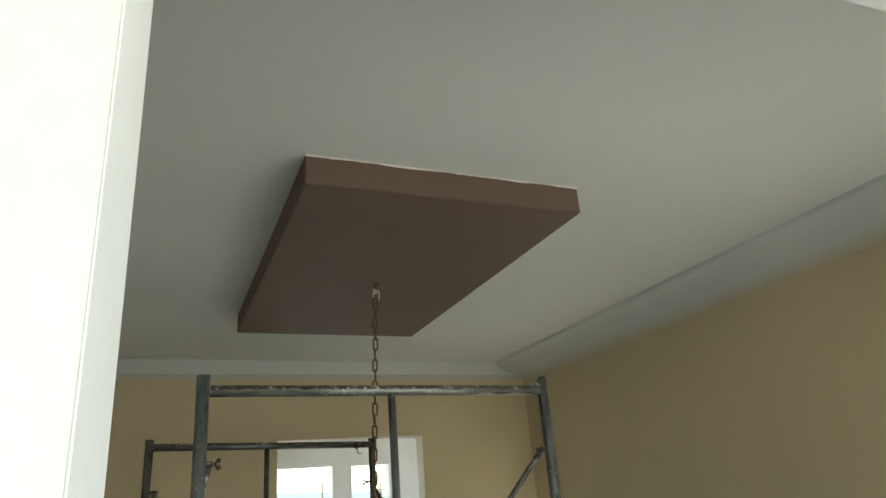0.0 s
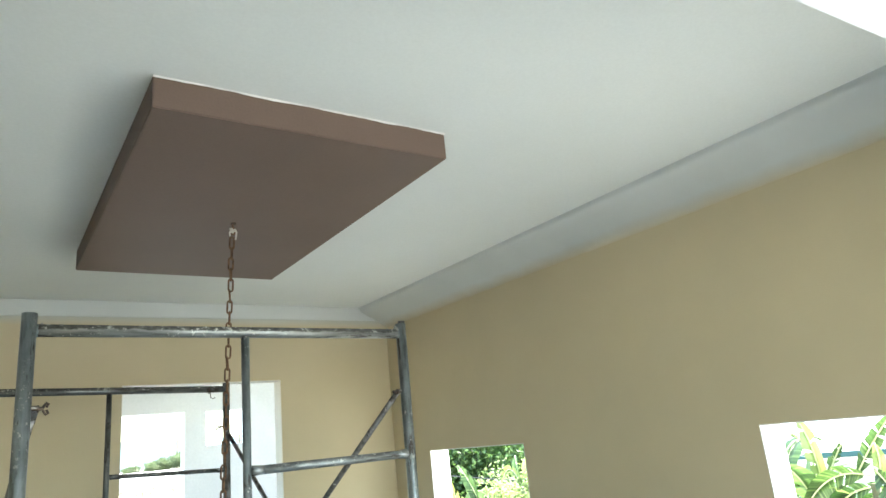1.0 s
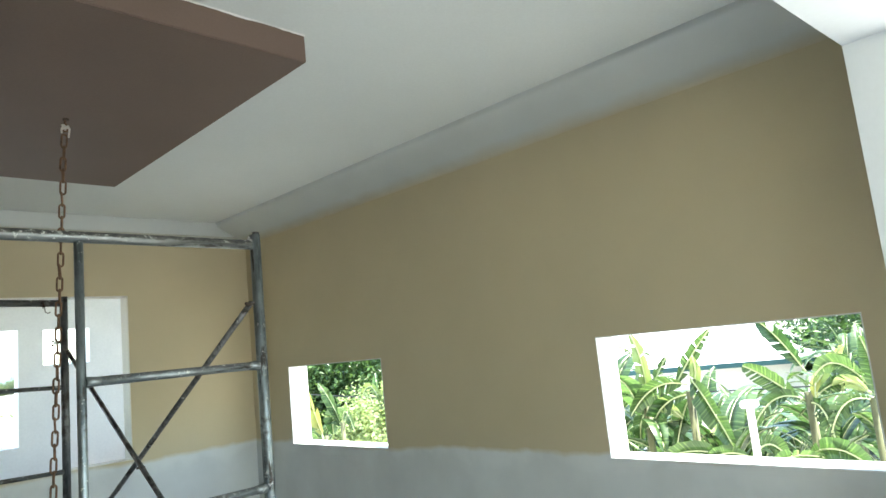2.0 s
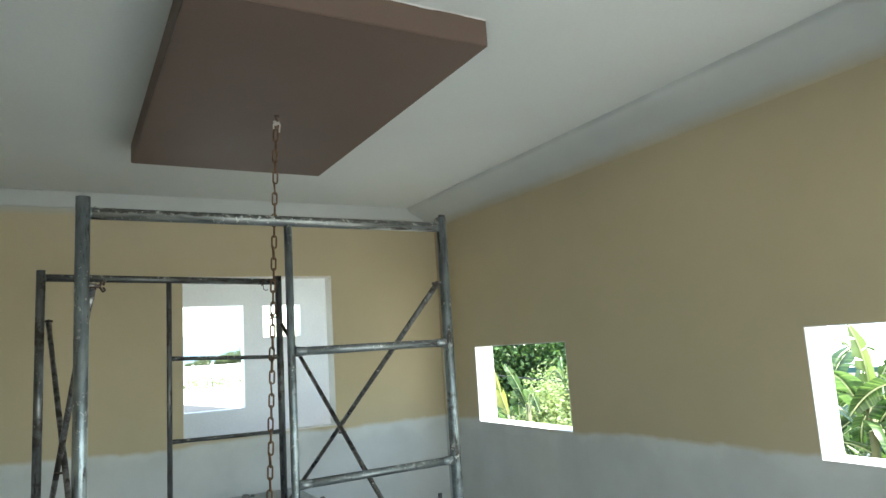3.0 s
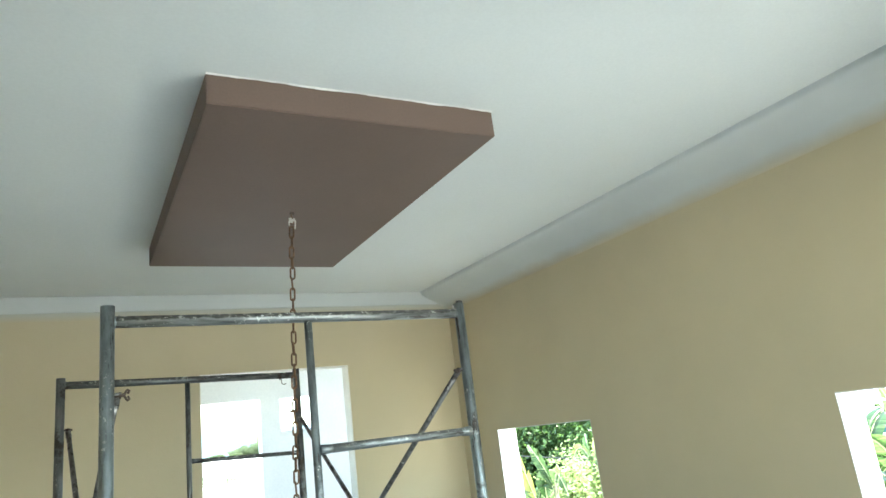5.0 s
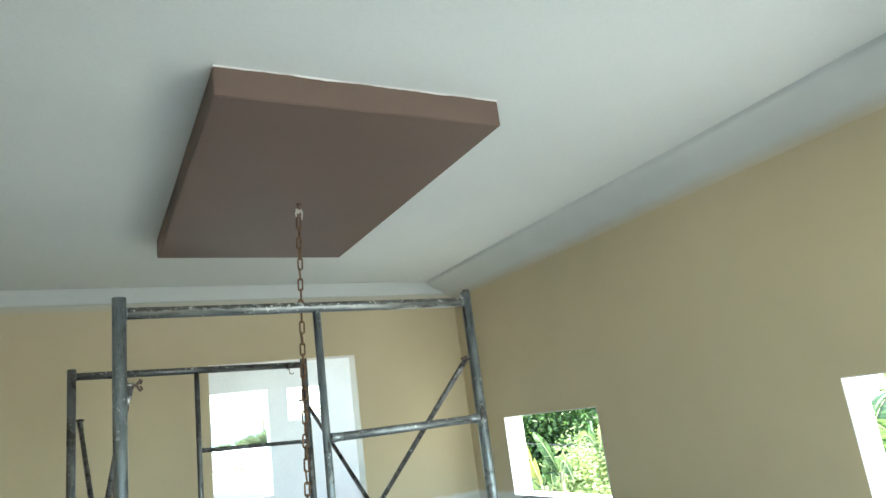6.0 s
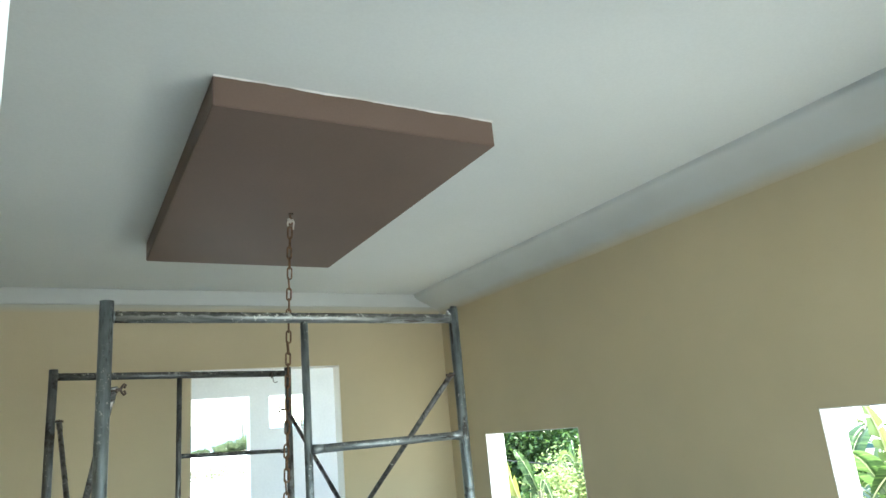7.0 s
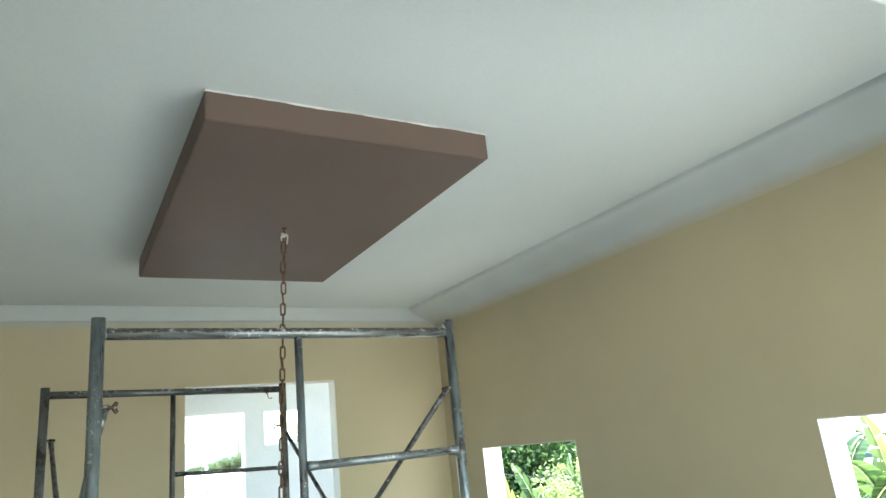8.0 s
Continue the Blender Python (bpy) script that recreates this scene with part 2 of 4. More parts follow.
M_DARK = leafy("tree_leaf", (0.026, 0.062, 0.021), (0.095, 0.16, 0.055))
M_YELLOW = leafy("yellowed_leaf", (0.25, 0.26, 0.07), (0.33, 0.32, 0.10))
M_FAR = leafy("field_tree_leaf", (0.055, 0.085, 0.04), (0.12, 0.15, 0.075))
M_SCRUB = leafy("scrub_leaf", (0.15, 0.18, 0.11), (0.24, 0.26, 0.17))
M_BARK = surface("bark", (0.13, 0.10, 0.07), 0.9, 0.3, 6, 50, 0.6)


# ---- mesh helpers ----
def finish(name, bm, material, smooth=False):
    me = bpy.data.meshes.new(name)
    bm.normal_update()
    for f in bm.faces:
        f.smooth = smooth
    bm.to_mesh(me)
    bm.free()
    me.materials.append(material)
    return me


def thing(name, label, category, group="", at=(0, 0, 0)):
    ob = new(name)
    ob.empty_display_size = 0.1
    ob.location = at
    return tagged(ob, label, category, group)


def part(name, bm, material, parent, label="", smooth=False):
    ob = new(name, bm if isinstance(bm, bpy.types.Mesh) else finish(name, bm, material, smooth))
    ob.parent = parent
    return tagged(ob, label)


def solid(name, bm, material, label="", category="", kind="", smooth=False, group=""):
    return tagged(new(name, finish(name, bm, material, smooth)), label, category, group, kind)


def box(bm, lo, hi, bevel=0.0):
    lo, hi = Vector(lo), Vector(hi)
    r = bmesh.ops.create_cube(bm, size=1.0, matrix=Matrix.Translation((lo + hi) / 2) @ Matrix.Diagonal((*(hi - lo), 1)))
    if bevel:
        edges = list({e for v in r["verts"] for e in v.link_edges})
        bmesh.ops.bevel(bm, geom=edges, offset=bevel, segments=2, affect='EDGES')
    return bm


def tube(bm, a, b, r, sides=14, r2=None, cap=True):
    a, b = Vector(a), Vector(b)
    m = Matrix.Translation((a + b) / 2) @ (b - a).to_track_quat('Z', 'Y').to_matrix().to_4x4()
    bmesh.ops.create_cone(bm, cap_ends=cap, segments=sides, radius1=r, radius2=r if r2 is None else r2, depth=(b - a).length, matrix=m)
    return bm


def hollow_post(bm, a, b, r, wall=0.004, sides=16):
    """An open-topped tube with wall thickness."""
    a, b = Vector(a), Vector(b)
    rings = []
    for p, rad in ((a, r), (b, r), (b, r - wall), (b - (b - a).normalized() * 0.06, r - wall)):
        rings.append([bm.verts.new(p + Vector((rad * math.cos(k * math.tau / sides), rad * math.sin(k * math.tau / sides), 0))) for k in range(sides)])
    for u, v in zip(rings, rings[1:]):
        for k in range(sides):
            bm.faces.new((u[k], u[(k + 1) % sides], v[(k + 1) % sides], v[k]))
    bm.faces.new(rings[-1])
    bm.faces.new(rings[0][::-1])
    return bm


def lathe_path(bm, pts, r, sides=8, closed=False):
    """A round bar bent along points."""
    pts = [Vector(p) for p in pts]
    n, rings = len(pts), []
    up = None
    for i, p in enumerate(pts):
        d = (pts[(i + 1) % n] - pts[i - 1]) if closed or 0 < i < n - 1 else (pts[1] - pts[0] if i == 0 else pts[-1] - pts[-2])
        d.normalize()
        if up is None:
            up = d.orthogonal().normalized()
        up = (up - d * up.dot(d)).normalized()
        side = d.cross(up)
        rings.append([bm.verts.new(p + (up * math.cos(k * math.tau / sides) + side * math.sin(k * math.tau / sides)) * r) for k in range(sides)])
    for i in range(n if closed else n - 1):
        u, v = rings[i], rings[(i + 1) % n]
        for k in range(sides):
            bm.faces.new((u[k], u[(k + 1) % sides], v[(k + 1) % sides], v[k]))
    if not closed:
        bm.faces.new(rings[0][::-1])
        bm.faces.new(rings[-1])
    return bm


# ---- the room ----
XL, XR, YF, YB, ZC = -1.50, 3.163, 0.60, 5.660, 2.366
T, TB = 0.178, 0.142
ZF = -0.42


def wall_with_holes(name, axis, at, depth, span, holes, material, label, top=2.5, low=-0.7):
    """A wall across axis ('x' or 'y') from at to at + depth, along span, with (from, to, sill, head) holes."""
    bm = bmesh.new()

    def slab(u0, u1, z0, z1):
        if u1 - u0 > 1e-4 and z1 - z0 > 1e-4:
            box(bm, (at, u0, z0) if axis == 'x' else (u0, at, z0), (at + depth, u1, z1) if axis == 'x' else (u1, at + depth, z1))
    u = span[0]
    for h0, h1, sill, head in sorted(holes):
        slab(u, h0, low, top)
        slab(h0, h1, low, sill)
        slab(h0, h1, head, top)
        u = h1
    slab(u, span[1], low, top)
    return solid(name, bm, material, label, "wall", "structure")


WIN_A, WIN_B = (3.848, 5.067, 0.402, 1.034), (0.822, 2.068, 0.411, 1.037)
BACK = (0.872, 2.103, 0.447, 1.726)
DOOR = (-1.36, -0.542, ZF, 1.737)
FRONT = (-0.074, 2.802, ZF, 2.002)
FT, FYAW = 0.21, -3.0
wall_with_holes("wall_right", 'x', XR, T, (YF, YB), [WIN_A, WIN_B], M_WALL, "tan painted wall with grey primer below the windows")
wall_with_holes("wall_back", 'y', YB, TB, (XL - T, XR + T), [DOOR, BACK], M_WALL, "tan painted wall above bare grey primer")
wall_with_holes("wall_left", 'x', XL - T, T, (YF, YB), [], M_WALL, "tan painted side wall of the room")
front = wall_with_holes("wall_front", 'y', -FT, FT, (-6.2, 0.55), [(FRONT[0] - FRONT[1], 0.0, FRONT[2], FRONT[3])], M_FRONT, "white rendered front wall with a wide opening", top=2.5)
front.matrix_basis = pose(FRONT[1], 0.638, 0, 0, 0, FYAW)


def plaster_bead(x, y, z0, z1, seed):
    """A lumpy plaster arris left on the outer corner of the opening."""
    bm = bmesh.new()
    n, sides = 90, 7
    rings = []
    for k in range(n + 1):
        z = z0 + (z1 - z0) * k / n
        r = 0.0012 + 0.0009 * noise.noise((seed, 0, z * 7)) + 0.006 * max(0.0, noise.noise((seed, 5, z * 19)) - 0.3)
        rings.append([bm.verts.new((x + r * math.cos(a), y + r * math.sin(a), z)) for a in [j * math.tau / sides for j in range(sides)]])
    for u, v in zip(rings, rings[1:]):
        for j in range(sides):
            bm.faces.new((u[j], u[(j + 1) % sides], v[(j + 1) % sides], v[j]))
    return part("plaster_bead", bm, M_FRONT, front, "", True)


plaster_bead(FRONT[0] - FRONT[1], -FT, ZF, FRONT[3], 1.0)
plaster_bead(0.0, -FT, ZF, FRONT[3], 2.0)

bm = box(bmesh.new(), (XL - T, YF - 0.002, ZC), (XR + T, YB + TB, ZC + 0.14))
solid("ceiling", bm, M_CEIL, "smooth off-white painted ceiling", "ceiling", "structure")
bm = box(bmesh.new(), (XL, YF - T, ZF - 0.12), (XR, YB, ZF))
solid("floor", bm, M_FLOOR, "bare grey cement screed floor", "floor", "structure")
bm = box(bmesh.new(), (-0.42, 4.42, ZF), (1.74, YB, 0.0), 0.012)
solid("platform", bm, M_FLOOR, "low raised cement platform along the back wall", "platform", "structure")
bm = box(bmesh.new(), (XL, YF, 1.98), (-0.96, YB, ZC))
solid("beam", bm, M_WALL, "tan painted boxed beam under the ceiling", "beam", "structure")


def cornice():
    """A deep rounded cornice along the window wall; a flat plaster band along the back and left."""
    xl, drop, run = -0.96, 0.192, 0.285
    bm = bmesh.new()
    steps, prof = 24, []
    for k in range(steps + 1):
        v = k / steps
        w = 0.5 * v + 0.5 * min(1.0, v / 0.86)
        u = 0.10 * w + 0.90 * (3 * w * w - 2 * w ** 3)
        prof.append((run * u, drop * (1 - v)))
    rows = []
    for s, d in prof:
        rows.append([bm.verts.new((XR - s, YF, ZC - d)), bm.verts.new((XR - s, YB, ZC - d))])
    for u, v in zip(rows, rows[1:]):
        bm.faces.new((u[0], u[1], v[1], v[0]))
    solid("cornice", bm, M_COVE, "off-white rounded plaster cornice above the window wall", "cornice", "structure", True)
    bm = box(bmesh.new(), (xl, YB - 0.022, ZC - 0.122), (XR - 0.12, YB + 0.001, ZC - 0.001), 0.005)
    solid("cornice_back", bm, M_COVE, "flat off-white plaster band under the ceiling", "cornice", "structure")
    bm = box(bmesh.new(), (xl - 0.001, YF, ZC - 0.122), (xl + 0.022, YB - 0.023, ZC - 0.001), 0.005)
    solid("cornice_left", bm, M_COVE, "flat off-white plaster band under the ceiling", "cornice", "structure")


cornice()


def lined_opening(name, axis, at, depth, hole, material, label, sill=True):
    """White plaster lining of a raw opening: two jambs, head, sill."""
    u0, u1, z0, z1 = hole
    top = thing(name, label, "window")
    tagged(top, kind="structure")
    t, a, b = 0.006, at - 0.001, at + depth + 0.002

    def piece(nm, p0, p1, q0, q1):
        lo, hi = ((a, p0, q0), (b, p1, q1)) if axis == 'x' else ((p0, a, q0), (p1, b, q1))
        part(nm, box(bmesh.new(), lo, hi, 0.002), material, top)
    piece("jamb", u0, u0 + t, z0 + t, z1 - t)
    piece("jamb", u1 - t, u1, z0 + t, z1 - t)
    piece("head", u0, u1, z1 - t, z1)
    if sill:
        piece("window_sill", u0, u1, z0, z0 + t)
    return top


lined_opening("window_1", 'x', XR, T, WIN_A, M_REVEAL, "small unglazed window opening with white reveals")
lined_opening("window_2", 'x', XR, T, WIN_B, M_REVEAL, "wide unglazed window opening with white reveals")
lined_opening("window_3", 'y', YB, TB, BACK, M_CREAM, "square unglazed opening with white reveals to a veranda")

# door in the back wall
door = thing("door_1", "plain grey primed flush door, closed", "door")
tagged(door, kind="structure")
part("door_leaf", box(bmesh.new(), (DOOR[0] + 0.004, YB + 0.012, ZF + 0.008), (DOOR[1] - 0.004, YB + 0.055, DOOR[3] - 0.004), 0.003), M_DOOR, door)

# veranda behind the back wall
VY = 7.50
BIG, SMALL = (0.55, 1.757, 0.538, 1.632), (1.967, 2.390, 1.275, 1.626)
wall_with_holes("wall_veranda", 'y', VY, 0.15, (-0.4, 3.06), [BIG, SMALL], M_OUTER, "white wall of the veranda with two unglazed openings")
# Two unseen walls, added with holes sized to set the veranda's brightness.
wall_with_holes("veranda_light_side", 'x', -0.55, 0.15, (YB + TB, VY + 0.15), [(6.3, 7.0, 0.9, 2.1)], M_OUTER, "unseen white wall added with a hole to meter veranda light")
wall_with_holes("veranda_light_end", 'x', 3.06, 0.15, (YB + TB, VY + 0.15), [(6.1, 7.0, 0.6, 2.2)], M_OUTER, "unseen white end wall added with a hole to meter light")
# Unseen slab, added overhead to stop the veranda wall from burning out.
solid("veranda_sky_block", box(bmesh.new(), (XL, YB + TB + 0.004, 2.40), (3.30, VY + 0.3, 2.505)), M_OUTER, "unseen white slab added to block sky light over the veranda", "roof", "structure")
solid("floor_veranda", box(bmesh.new(), (-0.4, YB + TB, ZF - 0.12), (3.06, VY, ZF)), M_FLOOR, "bare cement veranda floor", "floor", "structure")

# ---- brown ceiling panel ----
PX0, PX1, PY0, PY1, PZ = 0.403, 1.567, 2.218, 4.340, 2.249
panel = thing("ceiling_panel", "brown painted dropped rectangular panel on the ceiling", "ceiling panel", at=(1.0, 3.24, ZC))
bm = box(bmesh.new(), (PX0, PY0, PZ), (PX1, PY1, ZC - 0.001), 0.004)
bm.transform(Matrix.Translation((-1.0, -3.24, -ZC)))
part("panel_box", bm, M_BROWN, panel)


def caulk(bm, a, b, out):
    """A thin uneven bead of white where the panel meets the ceiling."""
    a, b, out = Vector(a), Vector(b), Vector(out)
    n = 46
    rows = []
    for k in range(n + 1):
        p = a.lerp(b, k / n)
        w = 0.004 + 0.004 * noise.noise(p * 9) + 0.003 * noise.noise(p * 31)
        w = max(w, 0.0015)
        rows.append([bm.verts.new(p), bm.verts.new(p + out * 0.004), bm.verts.new(p + out * 0.003 - Vector((0, 0, w))), bm.verts.new(p - Vector((0, 0, w)))])
    for u, v in zip(rows, rows[1:]):
        for k in range(4):
            bm.faces.new((u[k], v[k], v[(k + 1) % 4], u[(k + 1) % 4]))


bm = bmesh.new()
caulk(bm, (PX0, PY0, ZC - 0.001), (PX1, PY0, ZC - 0.001), (0, -1, 0))
bm.transform(Matrix.Translation((-1.0, -3.24, -ZC)))
part("caulk_line", bm, M_CAULK, panel, "uneven white caulk line")

# ---- chain ----
CHX, CHY = 0.984, 3.278
chain = thing("chain", "rusty iron chain hanging from the brown panel", "chain", at=(CHX, CHY, PZ))


def link_mesh():
    h, w, r = 0.0208, 0.0102, 0.0044
    pts = []
    for k in range(7):
        a = math.pi * k / 6
        pts.append((w * math.cos(a), 0, h + w * math.sin(a)))
    for k in range(7):
        a = math.pi + math.pi * k / 6
        pts.append((w * math.cos(a), 0, -h + w * math.sin(a)))
    return finish("link", lathe_path(bmesh.new(), pts, r, 7, True), M_RUST, True)


me_link = link_mesh()
LINKS, PITCH, LEAN = 39, 0.0538, -0.044
for k in range(LINKS):
    z = -0.105 - k * PITCH
    ob = part("link", me_link, M_RUST, chain)
    ob.matrix_basis = pose(LEAN * -z + 0.0015 * math.sin(k * 2.1), 0.001 * math.sin(k * 1.3), z, 3 * math.sin(k), LEAN * -50, (90 if k % 2 else 0) - 12 + 9 * math.sin(k * 0.7))
pts = [(0, 0, 0.03), (0, 0, -0.018), (0.006, 0, -0.030), (0.012, 0, -0.042), (0.008, 0, -0.056), (-0.003, 0, -0.060), (-0.011, 0, -0.052)]
part("hook", lathe_path(bmesh.new(), pts, 0.0045, 8), M_RUST, chain, "rusty iron ceiling hook", True)
bm = bmesh.new()
for turn in range(3):
    pts = [(0.013 * math.cos(a) * (1 + 0.1 * turn), 0.010 * math.sin(a), -0.033 - 0.008 * turn + 0.006 * math.sin(a + turn)) for a in [k * math.tau / 12 for k in range(12)]]
    lathe_path(bm, pts, 0.0042, 7, True)
lathe_path(bm, [(-0.008, -0.008, -0.033), (-0.017, -0.010, -0.052), (-0.016, -0.008, -0.072)], 0.004, 7)
lathe_path(bm, [(0.009, -0.009, -0.033), (0.016, -0.010, -0.050), (0.012, -0.006, -0.088)], 0.004, 7)
part("hook_plate", tube(bmesh.new(), (0.004, 0, -0.007), (0.004, 0, 0.002), 0.013, 12), M_PIN, chain, "dark rusty plate at the hook")
part("cord_knot", bm, M_CORD, chain, "knotted off-white cord", True)

# ---- scaffold ----
scaffold = thing("scaffold", "paint-splashed steel tube scaffold standing on the floor", "scaffold", at=(0.8, 3.8, 0))
OFF = Matrix.Translation((-0.8, -3.8, 0))


def sc(name, bm, material, label="", smooth=True):
    bm.transform(OFF)
    ob = part(name, bm, material, scaffold, label, False)
    if smooth:
        for f in ob.data.polygons:
            f.use_smooth = len(f.vertices) == 4
    return ob


def scaffold_frame(left, right, mid, top, rail, rungs, material, rail_material, rung_material, r_rung, spigot, ground, rise=0.0):
    """Two posts, a top rail, a middle post and two rungs between the middle and one side."""
    left, right, mid = (Vector((*p, 0)) for p in (left, right, mid))
    base = Vector((0, 0, ground))
    for p, cut in ((left, 0.0), (right, 0.012 if spigot else 0.0)):
        sc("post", hollow_post(bmesh.new(), p + base + Vector((0, 0, 0.006)), p + Vector((0, 0, top - cut)), 0.0245), material)
        sc("foot_plate", tube(bmesh.new(), p + base, p + base + Vector((0, 0, 0.006)), 0.032, 18), material, smooth=False)
    up = Vector((0, 0, rail))
    d = (right - left).normalized()
    bm = tube(bmesh.new(), left + up + d * 0.022, right + up - d * 0.022, 0.0225, 16)
    sc("top_rail", bm, rail_material)
    sc("middle_post", tube(bmesh.new(), mid + base + Vector((0, 0, 0.004)), mid + up - Vector((0, 0, 0.018)), 0.0165), material)
    for z in rungs:
        a, b = mid + Vector((0, 0, z + rise)), right + Vector((0, 0, z))
        bm = tube(bmesh.new(), a + d * 0.014, b - d * 0.022, r_rung)
        tube(bm, a + d * 0.014, a + d * 0.07, r_rung * 1.18, 14, r_rung * 0.98)
        tube(bm, b - d * 0.075, b - d * 0.020, r_rung * 0.98, 14, r_rung * 1.3)
        sc("rung", bm, rung_material)
    for p, s in ((left, 1), (right, -1)):
        q = p + up + d * s * 0.025
        ring = [q + Vector((0.002 * math.sin(k * 2.3), 0.0195 * math.cos(k * math.tau / 16), 0.0195 * math.sin(k * math.tau / 16))) for k in range(16)]
        bm = lathe_path(bmesh.new(), ring, 0.0045, 7, True)
        sc("weld_bead", bm, material)


NL, NR, NM = (0.127, 2.780), (1.634, 2.822), (0.884, 2.800)
FL, FR, FM = (-0.054, 4.665), (1.451, 5.003), (0.672, 4.828)
scaffold_frame(NL, NR, NM, 1.672, 1.612, (1.069, 0.542, 0.010), M_STEEL, M_RAIL, M_RUNG, 0.0175, True, ZF)
scaffold_frame(FL, FR, FM, 1.648, 1.604, (1.055, 0.525), M_STEEL_OLD, M_RAIL_OLD, M_RAIL_OLD, 0.0135, False, 0.0, 0.03)
sc("spigot", tube(bmesh.new(), (NR[0], NR[1], 1.58), (NR[0] + 0.006, NR[1], 1.672), 0.0165), M_STEEL_OLD, "rusty coupling spigot")


def crust(at, seed, size, n):
    """Dried cement sticking to a tube end: a few rough lumps grown together."""
    rr = random.Random(seed)
    bm = bmesh.new()
    for _ in range(n):
        q = Vector(at) + Vector((rr.uniform(-1, 1), rr.uniform(-1, 1), rr.uniform(-0.5, 0.8))) * size
        got = bmesh.ops.create_icosphere(bm, subdivisions=2, radius=size * rr.uniform(0.45, 0.8), matrix=Matrix.Translation(q))
        for v in got["verts"]:
            v.co = q + (v.co - q) * (1 + 0.5 * noise.noise(v.co * 90))
    return sc("cement_crust", bm, M_CRUST, "dried grey-white cement crust")


crust((NR[0] - 0.030, NR[1] - 0.005, 1.636), 3, 0.010, 5)
crust((NR[0] - 0.075, NR[1] - 0.004, 1.631), 5, 0.006, 4)
crust((NL[0] + 0.045, NL[1], 1.628), 8, 0.008, 5)
crust((NL[0] + 0.10, NL[1] + 0.003, 1.631), 9, 0.006, 4)


def brace_bar(a, b, r=0.0135):
    a, b = Vector(a), Vector(b)
    d = (b - a).normalized()
    bm = tube(bmesh.new(), a + d * 0.05, b - d * 0.05, r, 12)
    for p, s in ((a, 1), (b, -1)):
        q = p + d * s * 0.03
        m = Matrix.Translation(q) @ d.to_track_quat('Z', 'X').to_matrix().to_4x4() @ Matrix.Diagonal((0.007, 0.030, 0.085, 1))
        bmesh.ops.create_cube(bm, size=1.0, matrix=m)
    return sc("cross_brace", bm, M_BRACE)


def brace_pin(post, z, way, nut=False):
    """A pin out of a post that carries the brace end, with a gravity latch."""
    p = Vector((*post, z))
    w = Vector(way)
    bm = tube(bmesh.new(), p + w * 0.020, p + w * (0.058 if nut else 0.066), 0.0065, 10)
    tube(bm, p + w * 0.040, p + w * 0.046, 0.012, 10)
    sc("brace_pin", bm, M_PIN, "rusty brace pin")
    if nut:
        bm = bmesh.new()
        for s in (-1, 1):
            q = p + w * 0.056
            pts = [q] + [q + w * along + Vector((0, 0, up * s)) for along, up in ((0.006, 0.012), (0.012, 0.020), (0.018, 0.016), (0.012, 0.004))]
            lathe_path(bm, pts, 0.0042, 7)
        sc("wing_nut", bm, M_PIN, "rusty wing nut")


LEFT_IN, RIGHT_IN = Vector((0.031, 0, 0)), Vector((-0.040, 0, 0))
ZHI, ZLO, ZFAR = 1.345, -0.16, 0.03
brace_bar(Vector((*NR, ZHI)) + RIGHT_IN, Vector((*FR, ZFAR)) + Vector((0.03, 0, 0)))
brace_bar(Vector((*NR, ZLO)) + RIGHT_IN * 1.4, Vector((*FR, 1.295)) + Vector((0.004, -0.03, 0)))
brace_bar(Vector((*NL, ZHI)) + LEFT_IN, Vector((*FL, ZFAR)) + LEFT_IN)
brace_bar(Vector((*NL, ZLO)) + LEFT_IN + Vector((0.03, 0, 0)), Vector((*FL, ZHI)) + LEFT_IN + Vector((0.012, 0, 0)))
for post, way, nut in ((NL, (1, 0, 0), True), (NR, (-1, 0, 0), False), (FL, (1, 0, 0), False), (FR, (-1, 0, 0), True)):
    brace_pin(post, ZHI, way, nut)
    brace_pin(post, ZLO if post in (NL, NR) else 0.04, way)
for near, far, inset in ((NR, FR, Vector((-0.01, 0, 0))), (NL, FL, LEFT_IN)):
    q = Vector((*near, 0.585)).lerp(Vector((*far, 0.585)), 0.53) + inset
    sc("brace_rivet", tube(bmesh.new(), q - Vector((0.022, 0, 0)), q + Vector((0.022, 0, 0)), 0.006, 10), M_PIN)

# a twist of tie wire left on the far rail
q = Vector((*FR, 1.598)).lerp(Vector((*FL, 1.598)), 0.085)
bm = lathe_path(bmesh.new(), [q + Vector((0.024 * math.cos(a) * 0.2, 0.026 * math.cos(a), 0.026 * math.sin(a))) for a in [k * math.tau / 10 for k in range(10)]], 0.003, 6, True)
lathe_path(bm, [q + Vector(v) for v in ((0, -0.026, 0), (0.002, -0.03, -0.03), (0.004, -0.032, -0.055), (0.02, -0.03, -0.062), (0.034, -0.03, -0.055))], 0.003, 6)
sc("tie_wire", bm, M_PIN, "dark twist of tie wire")

# ---- debris on the floor ----
bm = box(bmesh.new(), (-0.55, -0.06, 0), (0.55, 0.06, 0.035), 0.004)
plank = solid("plank", bm, M_PLANK, "dark weathered plank lying on the floor", "plank")
plank.matrix_basis = pose(1.05, 4.98, 0.001, 0, 0, -72)
rng = random.Random(4)


